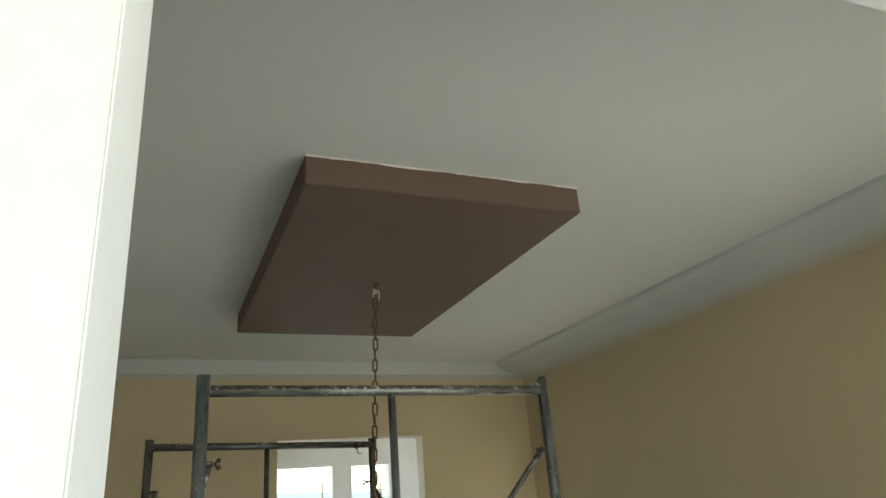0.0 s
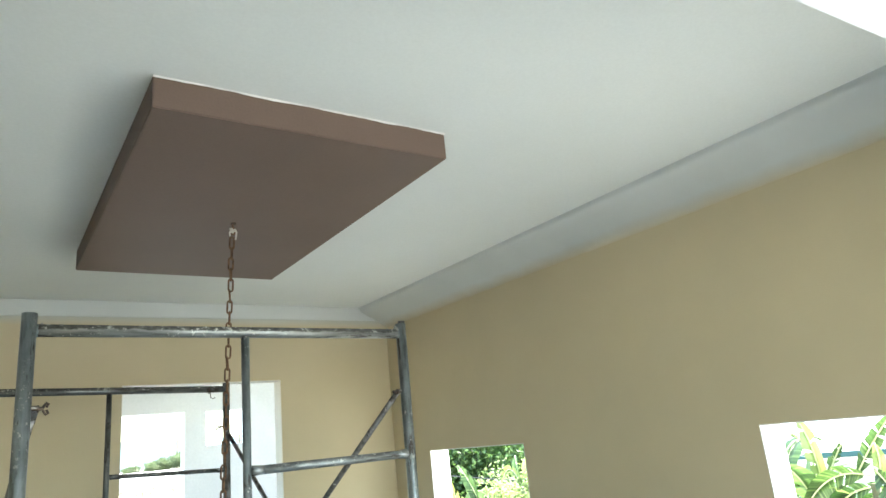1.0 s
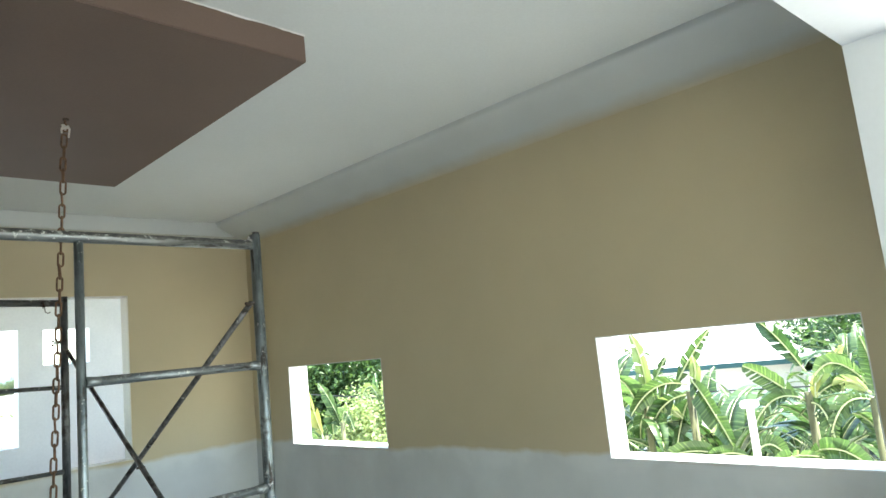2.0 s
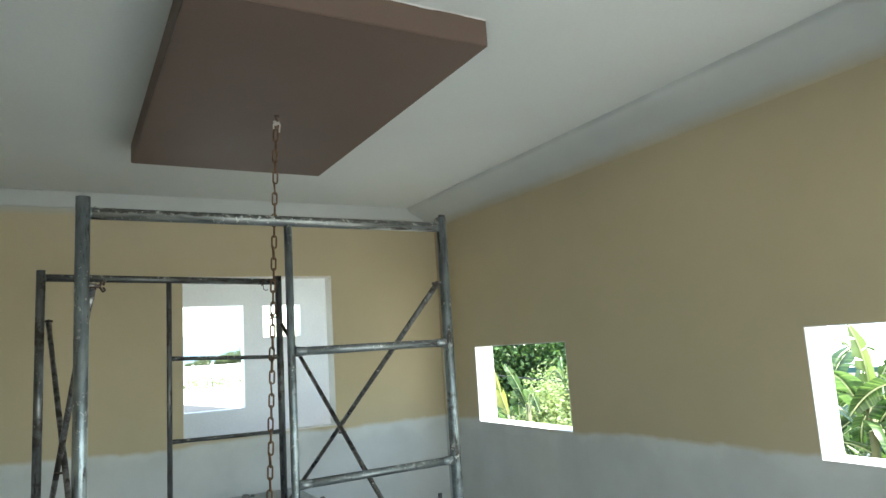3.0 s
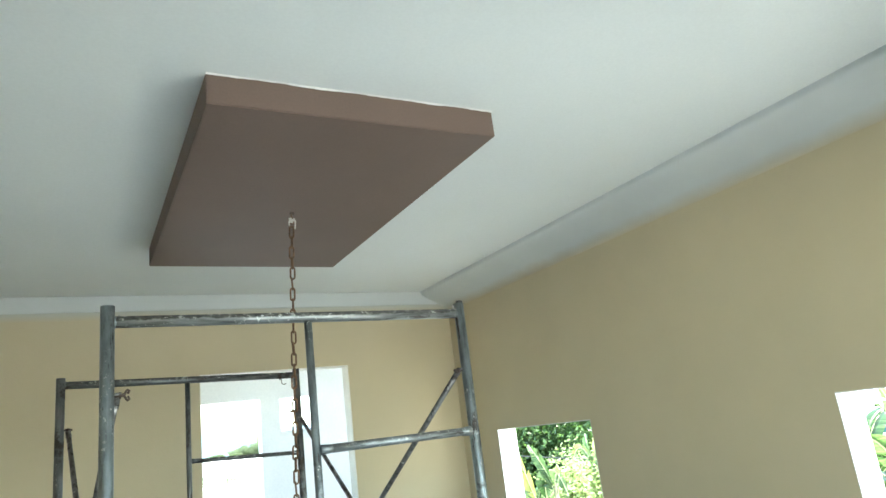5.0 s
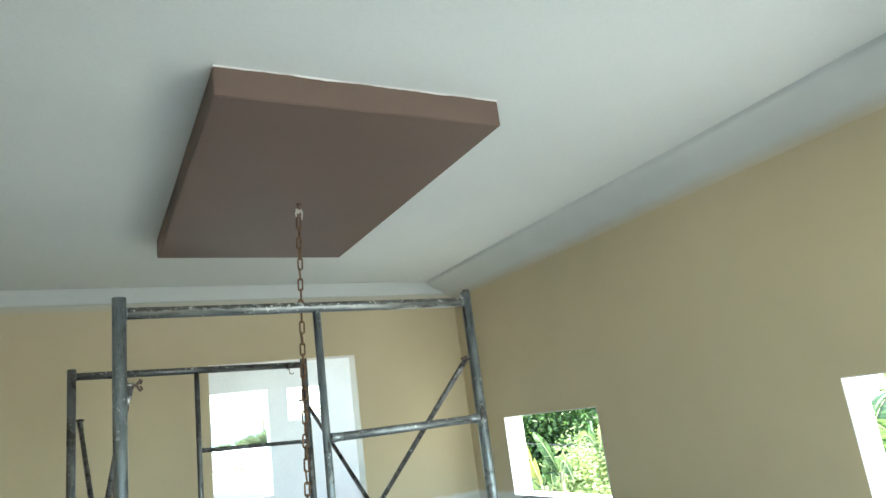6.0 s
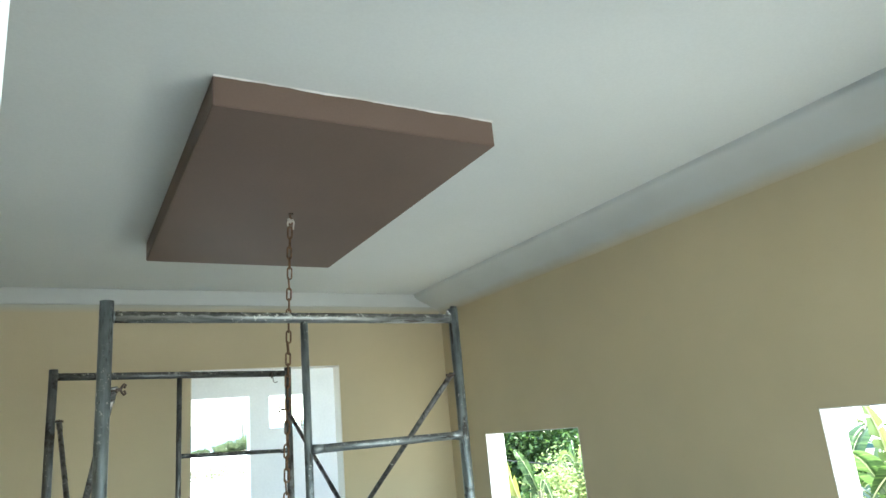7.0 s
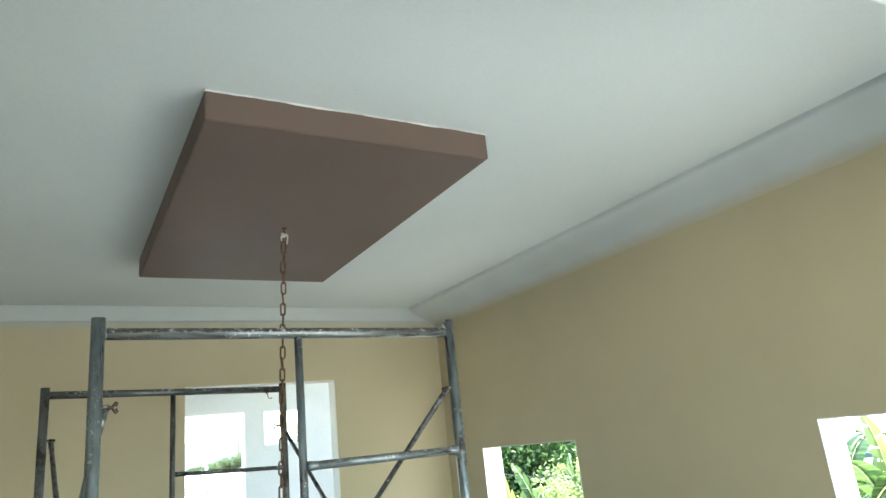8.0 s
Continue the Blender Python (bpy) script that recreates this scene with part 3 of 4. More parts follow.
def rubble_lump(x, y, s):
    bm = bmesh.new()
    bmesh.ops.create_icosphere(bm, subdivisions=2, radius=s)
    for v in bm.verts:
        v.co *= 1 + 0.45 * noise.noise(v.co * (1.6 / s) + Vector((x * 7, y * 5, 0)))
        v.co.z = max(v.co.z * 0.6, -0.25 * s)
    ob = solid("mortar_lump", bm, M_RUBBLE, "small broken lump of mortar on the floor", "rubble", group="rubble on the floor")
    ob.location = (x, y, 0.25 * s)
    return ob


for x, y, s in ((1.30, 5.52, 0.035), (1.36, 5.55, 0.018), (1.62, 4.92, 0.030), (1.20, 5.30, 0.022), (0.42, 5.25, 0.045), (0.30, 5.33, 0.035), (0.52, 5.12, 0.025), (1.75, 5.05, 0.02)):
    rubble_lump(x, y, s)

# a low steel trestle on the floor beside the platform
low = thing("trestle", "low rusty steel tube trestle standing on the floor", "trestle", at=(2.1, 4.6, ZF))
for name, a, bb, r in (("leg", (0.385, 0, 0), (0.390, 0, 0.412), 0.015), ("leg", (-0.80, 0.03, 0), (-0.80, 0.03, 0.412), 0.015), ("rail", (-0.80, 0.03, 0.315), (0.385, 0, 0.288), 0.017),
                       ("leg", (0.30, -0.55, 0), (0.385, 0, 0.27), 0.013), ("leg", (-0.84, -0.52, 0), (-0.80, 0.03, 0.27), 0.013)):
    part(name, tube(bmesh.new(), a, bb, r), M_STEEL_OLD, low, "", False)

# ---- roofs ----
# The unseen front and side overhangs are added to keep sun off the openings.
solid("roof", box(bmesh.new(), (-6.0, -4.2, 2.51), (XR + 0.32, YB + TB, 2.62)), M_OUTER, "flat white roof slab with unseen overhangs added to cut light", "roof", "structure")

# Unseen wall, added to keep front-left light off the window wall.
solid("porch_light_block", box(bmesh.new(), (-2.4, -4.2, -0.6), (-2.2, 0.55, 2.505)), M_WALL, "unseen tan wall added to block light from the front left", "wall", "structure")
# Unseen dark slab, added so less light bounces onto the near ceiling.
solid("porch_bounce_damper", box(bmesh.new(), (-2.2, -4.2, ZF - 0.25), (XR + T, YF - T - 0.002, ZF - 0.02)), M_DAMPER, "unseen dark slab added to dim the bounce from outside", "floor", "structure")

# ---- ground ----


def ground_height(x, y):
    drop = min(max((x - 4.4) / 1.6, 0.0), 1.0)
    side = drop * drop * (3 - 2 * drop)
    fade = min(max((y - 16) / 12, 0.0), 1.0)
    rough = 0.05 * noise.noise((x * 0.5, y * 0.5, 3.0))
    rise = 0.20 * max(0.0, x - 13.0) if y > 1.8 * x - 14 else 0.03 * max(0.0, x - 14.0)
    return -0.50 + rough - 1.7 * side * (1 - fade) + min(rise, 6.0) * (1 - fade)


def spaced(n, near, far):
    half = [near * k for k in range(n)]
    step, v = near, half[-1]
    while v < far:
        step *= 1.28
        v += step
        half.append(v)
    return [-h for h in half[:0:-1]] + half


xs, ys = [4.0 + v for v in spaced(22, 0.6, 2500)], [6.0 + v for v in spaced(22, 0.6, 2500)]
bm = bmesh.new()
grid = [[bm.verts.new((x, y, ground_height(x, y))) for x in xs] for y in ys]
for a, b in zip(grid, grid[1:]):
    for k in range(len(xs) - 1):
        bm.faces.new((a[k], a[k + 1], b[k + 1], b[k]))
solid("ground", bm, M_EARTH, "pale dusty ground round the house", "ground", "structure", True)
road = solid("road", box(bmesh.new(), (-2.5, -9.0, -0.60), (2.5, 70.0, -0.33), 0.02), M_ROAD, "dark asphalt road leading away from the house", "road", "structure")
road.matrix_basis = pose(1.555, 22.08, 0, 0, 0, 12)
bm = bmesh.new()
n = 60
ridge = [[], []]
for k in range(n + 1):
    x = -900 + 2100 * k / n
    h = 35 + 9 * noise.noise((x * 0.0035, 0, 0)) + 4 * noise.noise((x * 0.016, 4, 0))
    ridge[0].append(bm.verts.new((x, 900, -2)))
    ridge[1].append(bm.verts.new((x, 1100, max(h, 4))))
for k in range(n):
    bm.faces.new((ridge[0][k], ridge[0][k + 1], ridge[1][k + 1], ridge[1][k]))
# The blue of distant haze is put straight into the hill colour.
solid("backdrop", bm, surface("haze_blue_hill", (0.078, 0.125, 0.15), 0.9, 0.1, 0.01, 0.1, 0.0), "distant hills with blue haze painted into their colour", "hill", "structure", True)


# ---- plants ----
def blade(length, width, arch, seed, torn=0.5):
    """A banana leaf: folded blade with torn edges on a curved rib. Returns blade and rib meshes."""
    r = random.Random(seed)
    bm, rib = bmesh.new(), bmesh.new()
    along = bm.verts.layers.float.new("along")
    n = 20
    pts, ang = [], radians(78)
    p = Vector((0, 0, 0))
    for k in range(n + 1):
        pts.append(p.copy())
        ang -= radians(arch) / n * (0.4 + 1.2 * k / n)
        p += Vector((math.cos(ang), 0, math.sin(ang))) * (length / n)
    for side in (-1, 1):
        lift = r.uniform(0.05, 0.35)
        hang = 0.0
        for k in range(2, n):
            gap = 0.0
            if r.random() < torn * 0.35:
                hang = r.uniform(-0.10, 0.05)
                gap = r.uniform(0.10, 0.35)
            rows = []
            for j, u in ((k, gap), (k + 1, 0.0)):
                s = j / n
                w = width * math.sin(min(1.0, (s - 0.08) / 0.5) * math.pi / 2) ** 0.7 * (1 - max(0, s - 0.55) / 0.46) ** 0.6 if s > 0.08 else 0.0
                base = pts[j].lerp(pts[min(j + 1, n)], u * 0.0)
                tip = pts[j].lerp(pts[min(j + 1, n)], u)
                outer = tip + Vector((0.06 * w, side * w * math.cos(lift), w * math.sin(lift) + hang * w * 2))
                inner = base.lerp(outer, 0.5) + Vector((0, 0, 0.06 * w))
                trio = (bm.verts.new(base), bm.verts.new(inner), bm.verts.new(outer))
                for v in trio:
                    v[along] = s
                rows.append(trio)
            a, b = rows
            for i in range(2):
                bm.faces.new((a[i], b[i], b[i + 1], a[i + 1]))
    bmesh.ops.remove_doubles(bm, verts=bm.verts, dist=0.0004)
    lathe_path(rib, [q - Vector((0, 0, 0.004)) for q in pts[:-1:2]] + [pts[-1]], 0.009, 5)
    return bm, rib


LEAVES = []
for k, (ln, wd, ar) in enumerate(((1.5, 0.19, 85), (1.7, 0.20, 120), (1.3, 0.18, 60), (1.6, 0.19, 145), (1.1, 0.14, 30), (1.45, 0.18, 100))):
    b, r = blade(ln, wd, ar, k + 3, 0.22 + 0.10 * k)
    LEAVES.append((finish("leaf_blade", b, M_BANANA, True), finish("leaf_rib", r, M_RIB, True)))


def banana_plant(x, y, z, h, seed, count=9):
    r = random.Random(seed)
    top = thing("banana_plant", "green banana plant with long torn leaves", "banana plant", "banana plants outside the windows", (x, y, z))
    bm = bmesh.new()
    lathe_path(bm, [(0, 0, -0.2), (0.01, 0, h * 0.5), (0.03, 0.01, h)], 0.05, 10)
    for v in bm.verts:
        k = 1.15 - 0.6 * max(0.0, v.co.z / h)
        v.co.x, v.co.y = v.co.x * k, v.co.y * k
    part("stem", bm, M_STEM, top, "pale green stem with brown sheaths", True)
    for k in range(count):
        me, rib = LEAVES[(k + seed) % len(LEAVES)]
        a = k * 137.5 + r.uniform(-25, 25)
        tilt = -8 + 34 * (k / count) + r.uniform(-6, 8)
        ob = part("leaf", me, M_BANANA, top)
        ob.matrix_basis = pose(0, 0, h * (0.99 - 0.10 * k / count), 0, tilt, a) @ Matrix.Scale(r.uniform(0.42, 0.74), 4)
        rb = new("rib", rib)
        rb.parent = ob
    return top


PLANTS = [(5.5, 3.15, 2.1), (6.0, 3.75, 2.4), (5.6, 2.55, 1.7), (10.0, 1.9, 2.5), (11.6, 2.5, 2.6), (12.4, 3.3, 2.3), (13.0, 2.4, 2.9), (12.0, 1.8, 2.8), (13.6, 3.6, 2.2), (9.0, 1.5, 2.6), (8.5, 2.1, 2.3), (9.5, 2.7, 2.1), (10.5, 2.6, 2.2), (11.0, 3.4, 1.9), (7.4, 1.7, 2.3), (6.3, 7.6, 0.9), (7.4, 10.2, 1.4), (8.4, 12.3, 1.5), (7.6, 9.4, 1.0)]
pick = random.Random(21)
for row, x in enumerate((5.75, 6.4, 7.2, 8.1, 9.1, 10.3, 11.8)):
    for k in range(5):
        ratio = 0.20 + 0.115 * (k + 0.5 * (row % 2)) + pick.uniform(-0.03, 0.03)
        crown = 1.06 - 0.105 * x + (pick.uniform(-0.80, -0.50) if 0.34 < ratio < 0.62 else pick.uniform(-0.60, -0.20))
        px = x + pick.uniform(-0.25, 0.25)
        PLANTS.append((px, ratio * px, max(0.35, crown - ground_height(px, ratio * px))))
for k, (x, y, h) in enumerate(PLANTS):
    c = 8 + k % 3
    banana_plant(x, y, ground_height(x, y), h, k * 5 + 2, c)



def placed_leaf(plant, at, p0, p1, bow, width, seed, material, torn=0.4):
    """A banana leaf from a base to a tip, bowed, with its halves folded along the rib and slit by the wind."""
    r = random.Random(seed)
    p0, p1, at = Vector(p0), Vector(p1), Vector(at)
    mid = (p0 + p1) / 2 + Vector(bow)
    n = 26
    pts = [p0.lerp(mid, s).lerp(mid.lerp(p1, s), s) - at for s in [k / n for k in range(n + 1)]]
    bm, rib = bmesh.new(), bmesh.new()
    along = bm.verts.layers.float.new("along")
    for side in (-1, 1):
        fold, slant = r.uniform(0.25, 0.75), r.uniform(0.25, 0.6)
        drop = 0.0
        for k in range(2, n):
            gap = 0.0
            if r.random() < torn * 0.5:
                drop, gap = r.uniform(-0.4, 0.35), r.uniform(0.25, 0.8)
            rows = []
            for j, g in ((k, gap), (k + 1, 0.0)):
                s = j / n
                t = (pts[min(j + 1, n)] - pts[max(j - 1, 0)]).normalized()
                across = t.cross(Vector((1, 0.25, 0.1))).normalized()
                out = t.cross(across)
                w = width * min(1.0, math.sin(min(1.0, s / 0.35) * math.pi / 2)) * (1 - max(0.0, s - 0.6) / 0.41) ** 0.6
                w *= 1 + 0.12 * noise.noise((seed, side * 3.0, s * 14))
                base = pts[j].lerp(pts[min(j + 1, n)], g * 0.3)
                outer = base + (side * across * math.cos(fold + drop) + out * math.sin(fold + drop) + t * slant) * w + t * g * 0.03
                inner = base.lerp(outer, 0.5) + out * -0.05 * w
                trio = tuple(bm.verts.new(q) for q in (base, inner, outer))
                for v in trio:
                    v[along] = s
                rows.append(trio)
            for i in range(2):
                bm.faces.new((rows[0][i], rows[1][i], rows[1][i + 1], rows[0][i + 1]))
    bmesh.ops.remove_doubles(bm, verts=bm.verts, dist=0.0004)
    lathe_path(rib, pts[::2], 0.0072, 5)
    ob = part("leaf", bm, material, plant, "", True)
    part("rib", rib, M_RIB, ob, "", True)


def window_plant(x, y, stem_top, leaves):
    z = ground_height(x, y)
    top = thing("banana_plant", "tall banana plant with broad split leaves close outside", "banana plant", "banana plants outside the windows", (x, y, z))
    lathe = lathe_path(bmesh.new(), [(0, 0, -0.2), (0.02, 0.01, (stem_top - z) * 0.5), (0, 0, stem_top - z)], 0.03, 10)
    part("stem", lathe, M_STEM, top, "pale green stem with brown sheaths", True)
    for k, (base, tip, bow, width, material, torn) in enumerate(leaves):
        placed_leaf(top, (x, y, z), (x, *base), (x + 0.12 * (k % 3 - 1), *tip), bow, width, 40 * k + int(y * 100), material, torn)


window_plant(5.30, 2.62, 0.52, (
    ((2.60, 0.62), (2.27, 0.08), (-0.1, -0.02, 0.14), 0.105, M_BANANA, 0.15),
    ((2.63, 0.57), (3.17, 0.33), (-0.05, 0.0, 0.22), 0.095, M_BANANA, 0.25),
    ((2.59, 0.50), (3.10, 0.00), (-0.1, 0.12, 0.24), 0.085, M_BANANA, 0.5),
    ((2.60, 0.50), (2.50, 0.80), (0.1, -0.01, 0.02), 0.045, M_YOUNG, 0.1),
    ((2.74, 0.56), (2.38, 1.00), (0.1, 0.06, 0.02), 0.062, M_BANANA, 0.35),
    ((2.62, 0.46), (2.86, 0.06), (0.1, 0.02, 0.16), 0.08, M_BANANA, 0.3),
    ((2.60, 0.44), (2.42, 0.20), (0.15, -0.02, 0.14), 0.07, M_YOUNG, 0.3)))
window_plant(5.36, 3.05, 0.42, (
    ((3.05, 0.40), (3.05, 1.02), (0, -0.10, 0.02), 0.068, M_YOUNG, 0.35),
    ((2.97, 0.60), (3.26, 0.92), (0.05, -0.02, 0.10), 0.030, M_BANANA, 1.0),
    ((3.03, 0.42), (2.86, 0.80), (0.05, 0.03, 0.06), 0.045, M_BANANA, 0.8),
    ((3.05, 0.40), (3.24, 0.52), (0.05, -0.03, 0.14), 0.05, M_BANANA, 0.9),
    ((3.02, 0.40), (2.74, 0.30), (-0.1, 0.02, 0.16), 0.07, M_YOUNG, 0.4),
    ((3.02, 0.36), (3.22, 0.06), (-0.1, 0.0, 0.14), 0.07, M_BANANA, 0.5)))
window_plant(5.42, 1.78, 0.48, (
    ((1.77, 0.62), (2.02, 1.03), (0, 0.02, 0.11), 0.078, M_BANANA, 0.35),
    ((1.84, 0.42), (2.22, 0.69), (0, 0.02, 0.06), 0.085, M_BANANA, 0.2),
    ((1.74, 0.44), (1.33, 0.48), (-0.1, 0.0, 0.18), 0.07, M_BANANA, 0.5),
    ((1.80, 0.42), (2.18, 0.20), (-0.1, 0.0, 0.26), 0.06, M_BANANA, 0.7),
    ((1.76, 0.46), (1.50, 0.80), (0.1, 0.03, 0.05), 0.05, M_YOUNG, 0.5),
    ((1.74, 0.42), (1.73, 0.62), (-0.1, -0.01, 0.0), 0.036, M_YELLOW, 0.1),
    ((1.78, 0.40), (1.62, 0.14), (-0.1, -0.06, 0.18), 0.07, M_BANANA, 0.5)))
window_plant(5.36, 1.36, 0.44, (
    ((1.34, 0.42), (1.35, 0.86), (0, -0.05, 0.02), 0.085, M_BANANA, 0.1),
    ((1.37, 0.52), (1.70, 0.60), (0, 0.02, 0.24), 0.075, M_BANANA, 0.4),
    ((1.37, 0.46), (1.62, 0.48), (-0.1, 0.0, 0.16), 0.065, M_YOUNG, 0.3),
    ((1.36, 0.42), (1.62, 0.22), (-0.1, 0.02, 0.20), 0.07, M_BANANA, 0.6),
    ((1.35, 0.44), (1.16, 0.70), (0, 0.0, 0.12), 0.08, M_BANANA, 0.3)))
window_plant(5.14, 2.10, 0.04, (
    ((2.30, 0.04), (2.80, 0.02), (0, 0.0, 0.13), 0.085, M_BANANA, 0.1),
    ((2.50, -0.04), (2.17, 0.06), (-0.1, 0.0, 0.14), 0.075, M_BANANA, 0.1),
    ((2.14, 0.04), (1.93, 0.02), (0, 0.0, 0.22), 0.075, M_BANANA, 0.3),
    ((1.76, 0.08), (1.34, 0.02), (0, 0.0, 0.18), 0.10, M_BANANA, 0.1),
    ((2.02, 0.00), (1.60, 0.06), (-0.1, 0.0, 0.12), 0.085, M_BANANA, 0.2)))

window_plant(5.60, 7.72, 0.20, (
    ((7.74, 0.14), (8.05, 0.74), (0, -0.05, 0.08), 0.085, M_BANANA, 0.3),
    ((7.74, 0.12), (8.20, 0.72), (0.1, 0.16, 0.02), 0.06, M_YOUNG, 0.4),
    ((7.72, 0.10), (8.12, 0.02), (-0.1, 0.0, 0.42), 0.13, M_BANANA, 0.3),
    ((7.72, 0.16), (7.30, 0.10), (-0.1, -0.05, 0.46), 0.10, M_BANANA, 0.6),
    ((7.70, 0.18), (7.62, 0.46), (0.1, 0.0, 0.04), 0.05, M_YOUNG, 0.3)))
window_plant(5.95, 7.30, 0.42, (
    ((7.30, 0.40), (6.75, 0.72), (0, 0.02, 0.36), 0.06, M_YOUNG, 0.7),
    ((7.30, 0.40), (7.72, 0.46), (0, 0.0, 0.40), 0.06, M_YOUNG, 0.7),
    ((7.30, 0.38), (7.52, 0.80), (0, 0.04, 0.06), 0.07, M_BANANA, 0.3),
    ((7.30, 0.36), (6.90, 0.28), (-0.1, 0.0, 0.30), 0.09, M_BANANA, 0.5)))
window_plant(5.38, 7.80, 0.06, (
    ((7.86, 0.02), (8.02, 0.74), (0, 0.04, 0.0), 0.125, M_YELLOW, 0.1),
    ((7.87, 0.0), (8.30, 0.30), (0, 0.0, 0.16), 0.08, M_BANANA, 0.5)))


def leaf_cloud(n, radii, size, seed, lumps=14):
    """Leaves gathered in uneven clumps inside an ellipsoid."""
    r = random.Random(seed)
    centres = []
    for _ in range(lumps):
        d = Vector((r.gauss(0, 1), r.gauss(0, 1), r.gauss(0, 1))).normalized() * r.uniform(0.35, 0.95)
        centres.append((Vector((d.x * radii[0], d.y * radii[1], d.z * radii[2])), r.uniform(0.22, 0.42)))
    verts, faces = [], []
    for _ in range(n):
        c, k = r.choice(centres)
        p = c + Vector((r.gauss(0, 1) * radii[0], r.gauss(0, 1) * radii[1], r.gauss(0, 1) * radii[2])) * k * 0.5
        d = Vector((r.gauss(0, 1), r.gauss(0, 1), r.gauss(0, 0.6) - 0.3)).normalized()
        s = d.cross(Vector((r.gauss(0, 1), r.gauss(0, 1), r.gauss(0, 1)))).normalized()
        ln, w, b = size * r.uniform(0.7, 1.4), size * r.uniform(0.22, 0.38), len(verts)
        up = d.cross(s) * w * 0.3
        verts += [p, p + d * ln * 0.5 + s * w + up, p + d * ln, p + d * ln * 0.5 - s * w + up]
        faces += [(b, b + 1, b + 2), (b, b + 2, b + 3)]
    me = bpy.data.meshes.new("crown")
    me.from_pydata(verts, [], faces)
    return me


CROWNS = []
for s in range(3):
    me = leaf_cloud(13000, (2.6, 2.6, 2.2), 0.15, 60 + s, 26)
    me.materials.append(M_DARK)
    CROWNS.append(me)


def tree(x, y, h, scale, k, crowns=CROWNS):
    z = ground_height(x, y)
    top = thing("tree", "dense dark green broadleaf tree on the slope", "tree", "trees behind the bananas", (x, y, z))
    bm = bmesh.new()
    tube(bm, (0, 0, -0.2), (0.1, 0.05, h), 0.16, 10, 0.09)
    for j in range(5):
        a = j * 1.3 + k
        tube(bm, (0.08, 0.04, h * (0.6 + 0.08 * j)), (1.3 * scale * math.cos(a), 1.3 * scale * math.sin(a), h + 0.5 * scale), 0.06, 7, 0.02)
    part("trunk", bm, M_BARK, top)
    ob = part("crown", crowns[k % len(crowns)], M_DARK, top)
    ob.matrix_basis = pose(0, 0, h + 0.7 * scale, 0, 0, k * 77) @ Matrix.Scale(scale, 4)
    return top


for k, (x, y, h, s) in enumerate(((9.5, 14.2, 1.2, 0.8), (11.5, 15.0, 1.6, 1.0), (10.5, 17.5, 1.6, 1.1), (13.2, 17.6, 2.0, 1.2), (12.0, 21.0, 2.2, 1.3), (15.5, 21.5, 2.0, 1.4), (16.5, 25.5, 2.0, 1.5), (13.0, 13.6, 1.0, 0.9),
                                  (15.5, 2.0, 1.6, 0.9), (17.5, 3.0, 1.6, 1.0), (19.5, 4.0, 1.4, 1.2), (24.0, 5.0, 2.0, 1.5))):
    tree(x, y, h, s, k)


def bush(name, x, y, z, radii, leaves, size, material, label, seed):
    me = leaf_cloud(leaves, radii, size, seed, 18)
    me.materials.append(material)
    ob = tagged(new(name, me), label, "shrub")
    ob.location = (x, y, z)
    return ob


for k, (x, y, z, rad) in enumerate(((6.0, 6.95, -0.4, (0.75, 0.7, 1.15)), (6.9, 8.6, -0.5, (0.8, 0.7, 1.1)), (7.6, 8.0, -0.7, (0.9, 0.8, 1.2)), (9.2, 11.3, -0.6, (1.0, 1.0, 1.2)), (9.4, 3.3, -0.9, (0.7, 0.6, 0.9)))):
    bush("shrub", x, y, z, rad, 9500, 0.075, M_YOUNG, "bright yellow-green leafy shrub", 90 + k)

me = leaf_cloud(2600, (26, 2.5, 0.45), 0.28, 120, 60)
me.materials.append(M_SCRUB)
tagged(new("scrub", me), "low pale scrub along the field", "scrub", kind="stuff").location = (8, 42, -0.25)
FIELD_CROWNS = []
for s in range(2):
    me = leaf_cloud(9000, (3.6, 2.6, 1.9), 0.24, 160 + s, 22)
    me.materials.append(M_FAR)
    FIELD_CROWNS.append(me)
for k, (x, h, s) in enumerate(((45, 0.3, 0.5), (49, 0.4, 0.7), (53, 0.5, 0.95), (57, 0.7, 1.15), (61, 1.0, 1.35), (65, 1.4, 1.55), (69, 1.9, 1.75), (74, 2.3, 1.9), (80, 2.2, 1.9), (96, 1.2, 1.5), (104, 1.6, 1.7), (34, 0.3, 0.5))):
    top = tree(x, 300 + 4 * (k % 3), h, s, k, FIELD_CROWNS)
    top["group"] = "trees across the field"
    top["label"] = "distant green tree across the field"


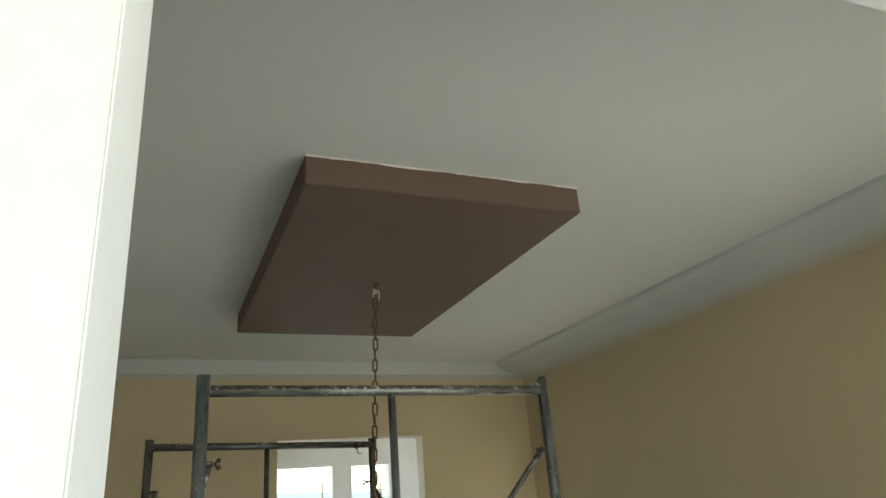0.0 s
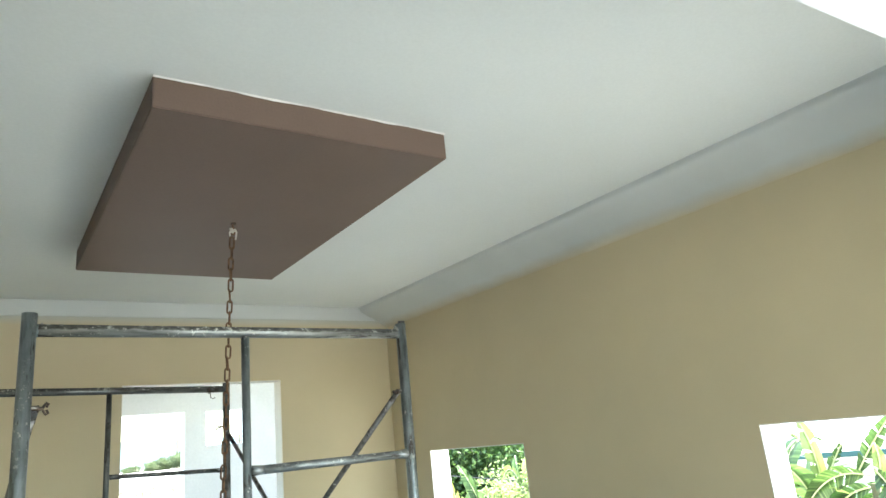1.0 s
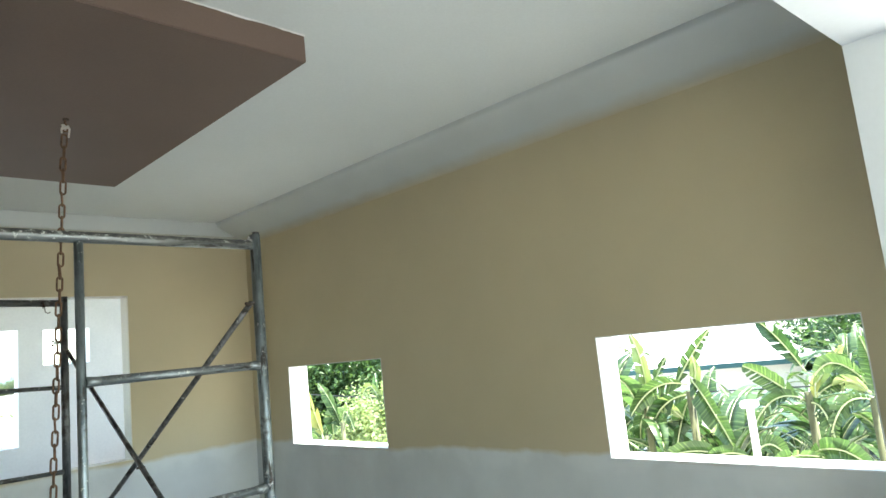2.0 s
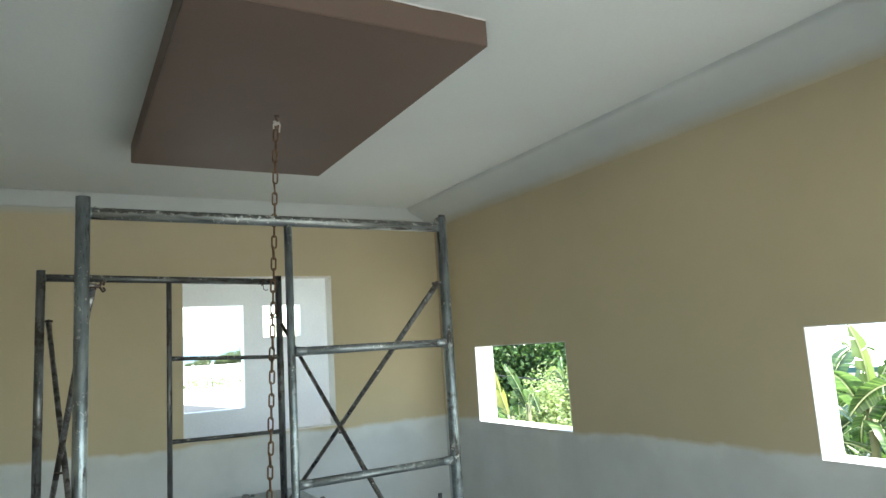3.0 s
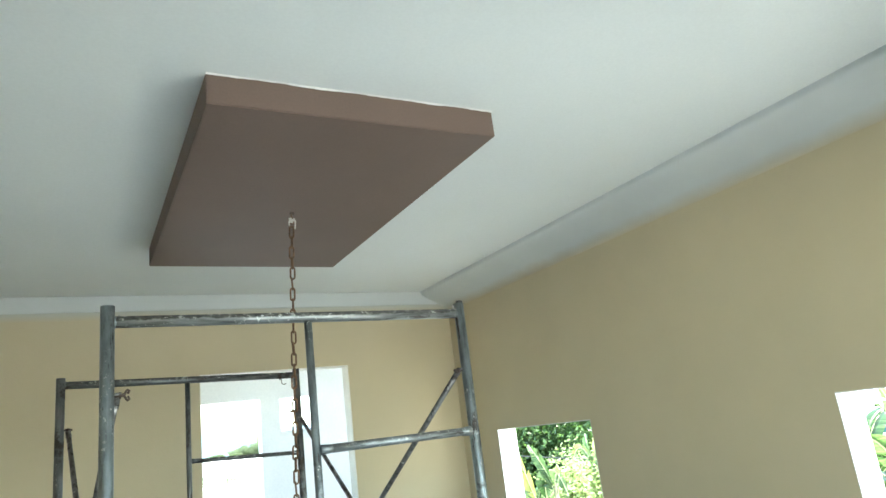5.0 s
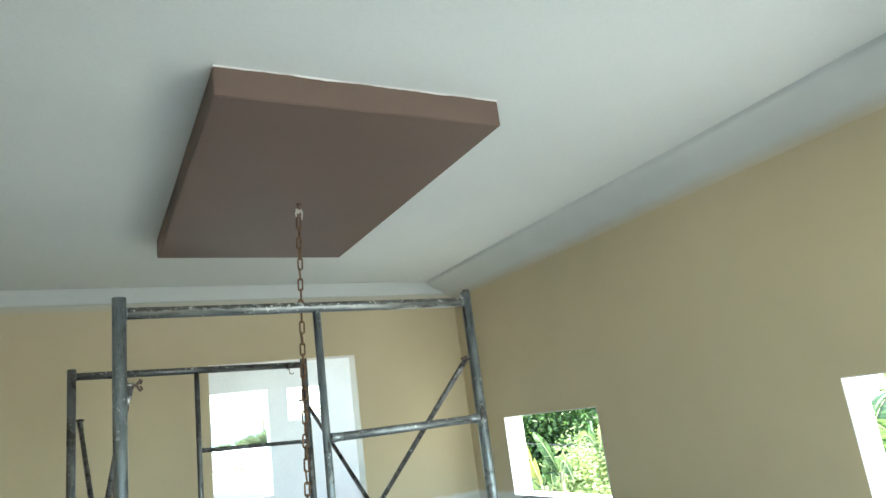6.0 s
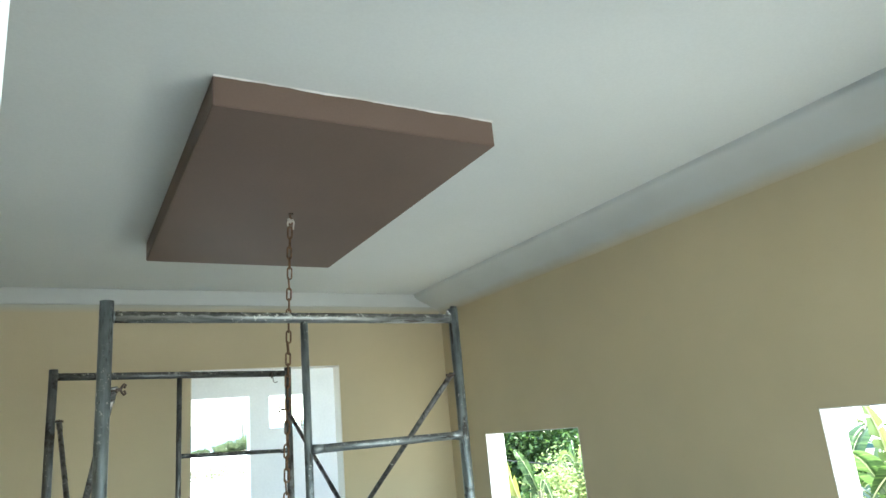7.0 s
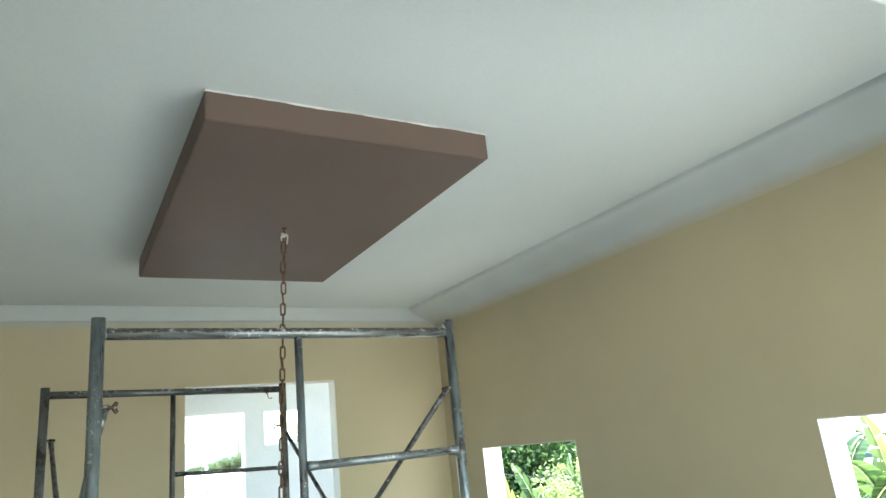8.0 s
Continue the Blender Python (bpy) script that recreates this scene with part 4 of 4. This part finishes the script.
def tiered_pine(x, y, h, seed):
    """A slender pine with separate whorls of drooping boughs."""
    r = random.Random(seed)
    top = thing("pine", "slender distant pine with tiered boughs", "tree", "pines across the field", (x, y, ground_height(x, y)))
    part("trunk", tube(bmesh.new(), (0, 0, -0.2), (0, 0, h), 0.03 * h, 8, 0.008 * h), M_BARK, top)
    for tier in range(9):
        bm = bmesh.new()
        z, reach = h * (0.22 + 0.085 * tier), h * 0.17 * (1 - tier / 10.5)
        hub = bm.verts.new((0, 0, z))
        for j in range(7):
            a = j * math.tau / 7 + tier * 0.5 + r.uniform(-0.2, 0.2)
            d, q = Vector((math.cos(a), math.sin(a), 0)), reach * r.uniform(0.75, 1.1)
            side = Vector((-d.y, d.x, 0)) * q * 0.30
            p = (d * q * 0.6 + side + Vector((0, 0, z - 0.30 * q)), d * q + Vector((0, 0, z + 0.10 * q)), d * q * 0.6 - side + Vector((0, 0, z - 0.30 * q)), d * q * 0.5 + Vector((0, 0, z + 0.18 * q)))
            v = [hub] + [bm.verts.new(c) for c in p]
            for tri in ((0, 1, 4), (1, 2, 4), (2, 3, 4), (3, 0, 4)):
                bm.faces.new([v[i] for i in tri])
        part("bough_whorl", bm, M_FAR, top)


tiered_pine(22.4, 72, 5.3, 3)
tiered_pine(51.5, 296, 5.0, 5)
pole = thing("utility_pole", "thin grey utility pole with a crossarm", "pole", at=(70.0, 310, ground_height(70.0, 310)))
part("shaft", tube(bmesh.new(), (0, 0, -0.2), (0, 0, 15.8), 0.5, 10, 0.35), M_BARK, pole)
part("crossarm", box(bmesh.new(), (-0.9, -0.08, 14.6), (0.9, 0.08, 14.8), 0.01), M_BARK, pole)

# ---- neighbour's house ----
house = thing("house", "neighbouring white house with a pale roof", "house", at=(16.95, 9.0, -2.33))
YAW = math.radians(-67.2)
HM = Matrix.Rotation(YAW, 4, 'Z')


def hp(name, bm, material, label=""):
    bm.transform(HM)
    return part(name, bm, material, house, label)


hp("wall", box(bmesh.new(), (-3.2, -2.6, 0), (3.2, 2.6, 2.35)), M_HOUSE)
bm = bmesh.new()
a = [bm.verts.new(v) for v in ((-3.7, -3.1, 2.42), (3.7, -3.1, 2.42), (3.7, 3.1, 2.42), (-3.7, 3.1, 2.42))]
b = [bm.verts.new(v) for v in ((-1.6, 0, 3.35), (1.6, 0, 3.35))]
for f in ((a[0], a[1], b[1], b[0]), (a[1], a[2], b[1]), (a[2], a[3], b[0], b[1]), (a[3], a[0], b[0])):
    bm.faces.new(f)
bm.faces.new(a[::-1])
hp("roof", bm, M_ROOF, "pale sheet roof")
for lo, hi in (((-3.72, -3.14, 2.33), (3.72, -3.10, 2.44)), ((-3.72, 3.10, 2.28), (3.72, 3.14, 2.44)), ((-3.74, -3.10, 2.28), (-3.70, 3.10, 2.44)), ((3.70, -3.10, 2.28), (3.74, 3.10, 2.44))):
    hp("fascia", box(bmesh.new(), lo, hi), M_TEAL, "teal painted fascia")

# ---- fence post and cable ----
post = thing("fence_post", "white concrete post with a wide cap", "post", at=(5.0, 2.05, -1.05))
part("shaft", box(bmesh.new(), (-0.021, -0.021, -1.2), (0.021, 0.021, 1.475), 0.005), M_POST, post)
part("cap", box(bmesh.new(), (-0.052, -0.052, 1.475), (0.052, 0.052, 1.525), 0.010), M_POST, post)
bm = bmesh.new()
pts = [(6.9 + 0.4 * s, -3 + 17 * s, 0.62 - 0.32 * math.sin(math.pi * s)) for s in [k / 24 for k in range(25)]]
lathe_path(bm, pts, 0.008, 6)
cable = solid("cable", bm, M_CABLE, "thin black cable slung between posts", "cable")
for s, (x, y) in enumerate(((6.9, -3.0), (7.3, 14.0))):
    bm = tube(bmesh.new(), (x, y, -2.3), (x, y, 0.75), 0.05, 10)
    solid("cable_post", bm, M_POST, "grey post that carries a cable", "post", group="cable posts")
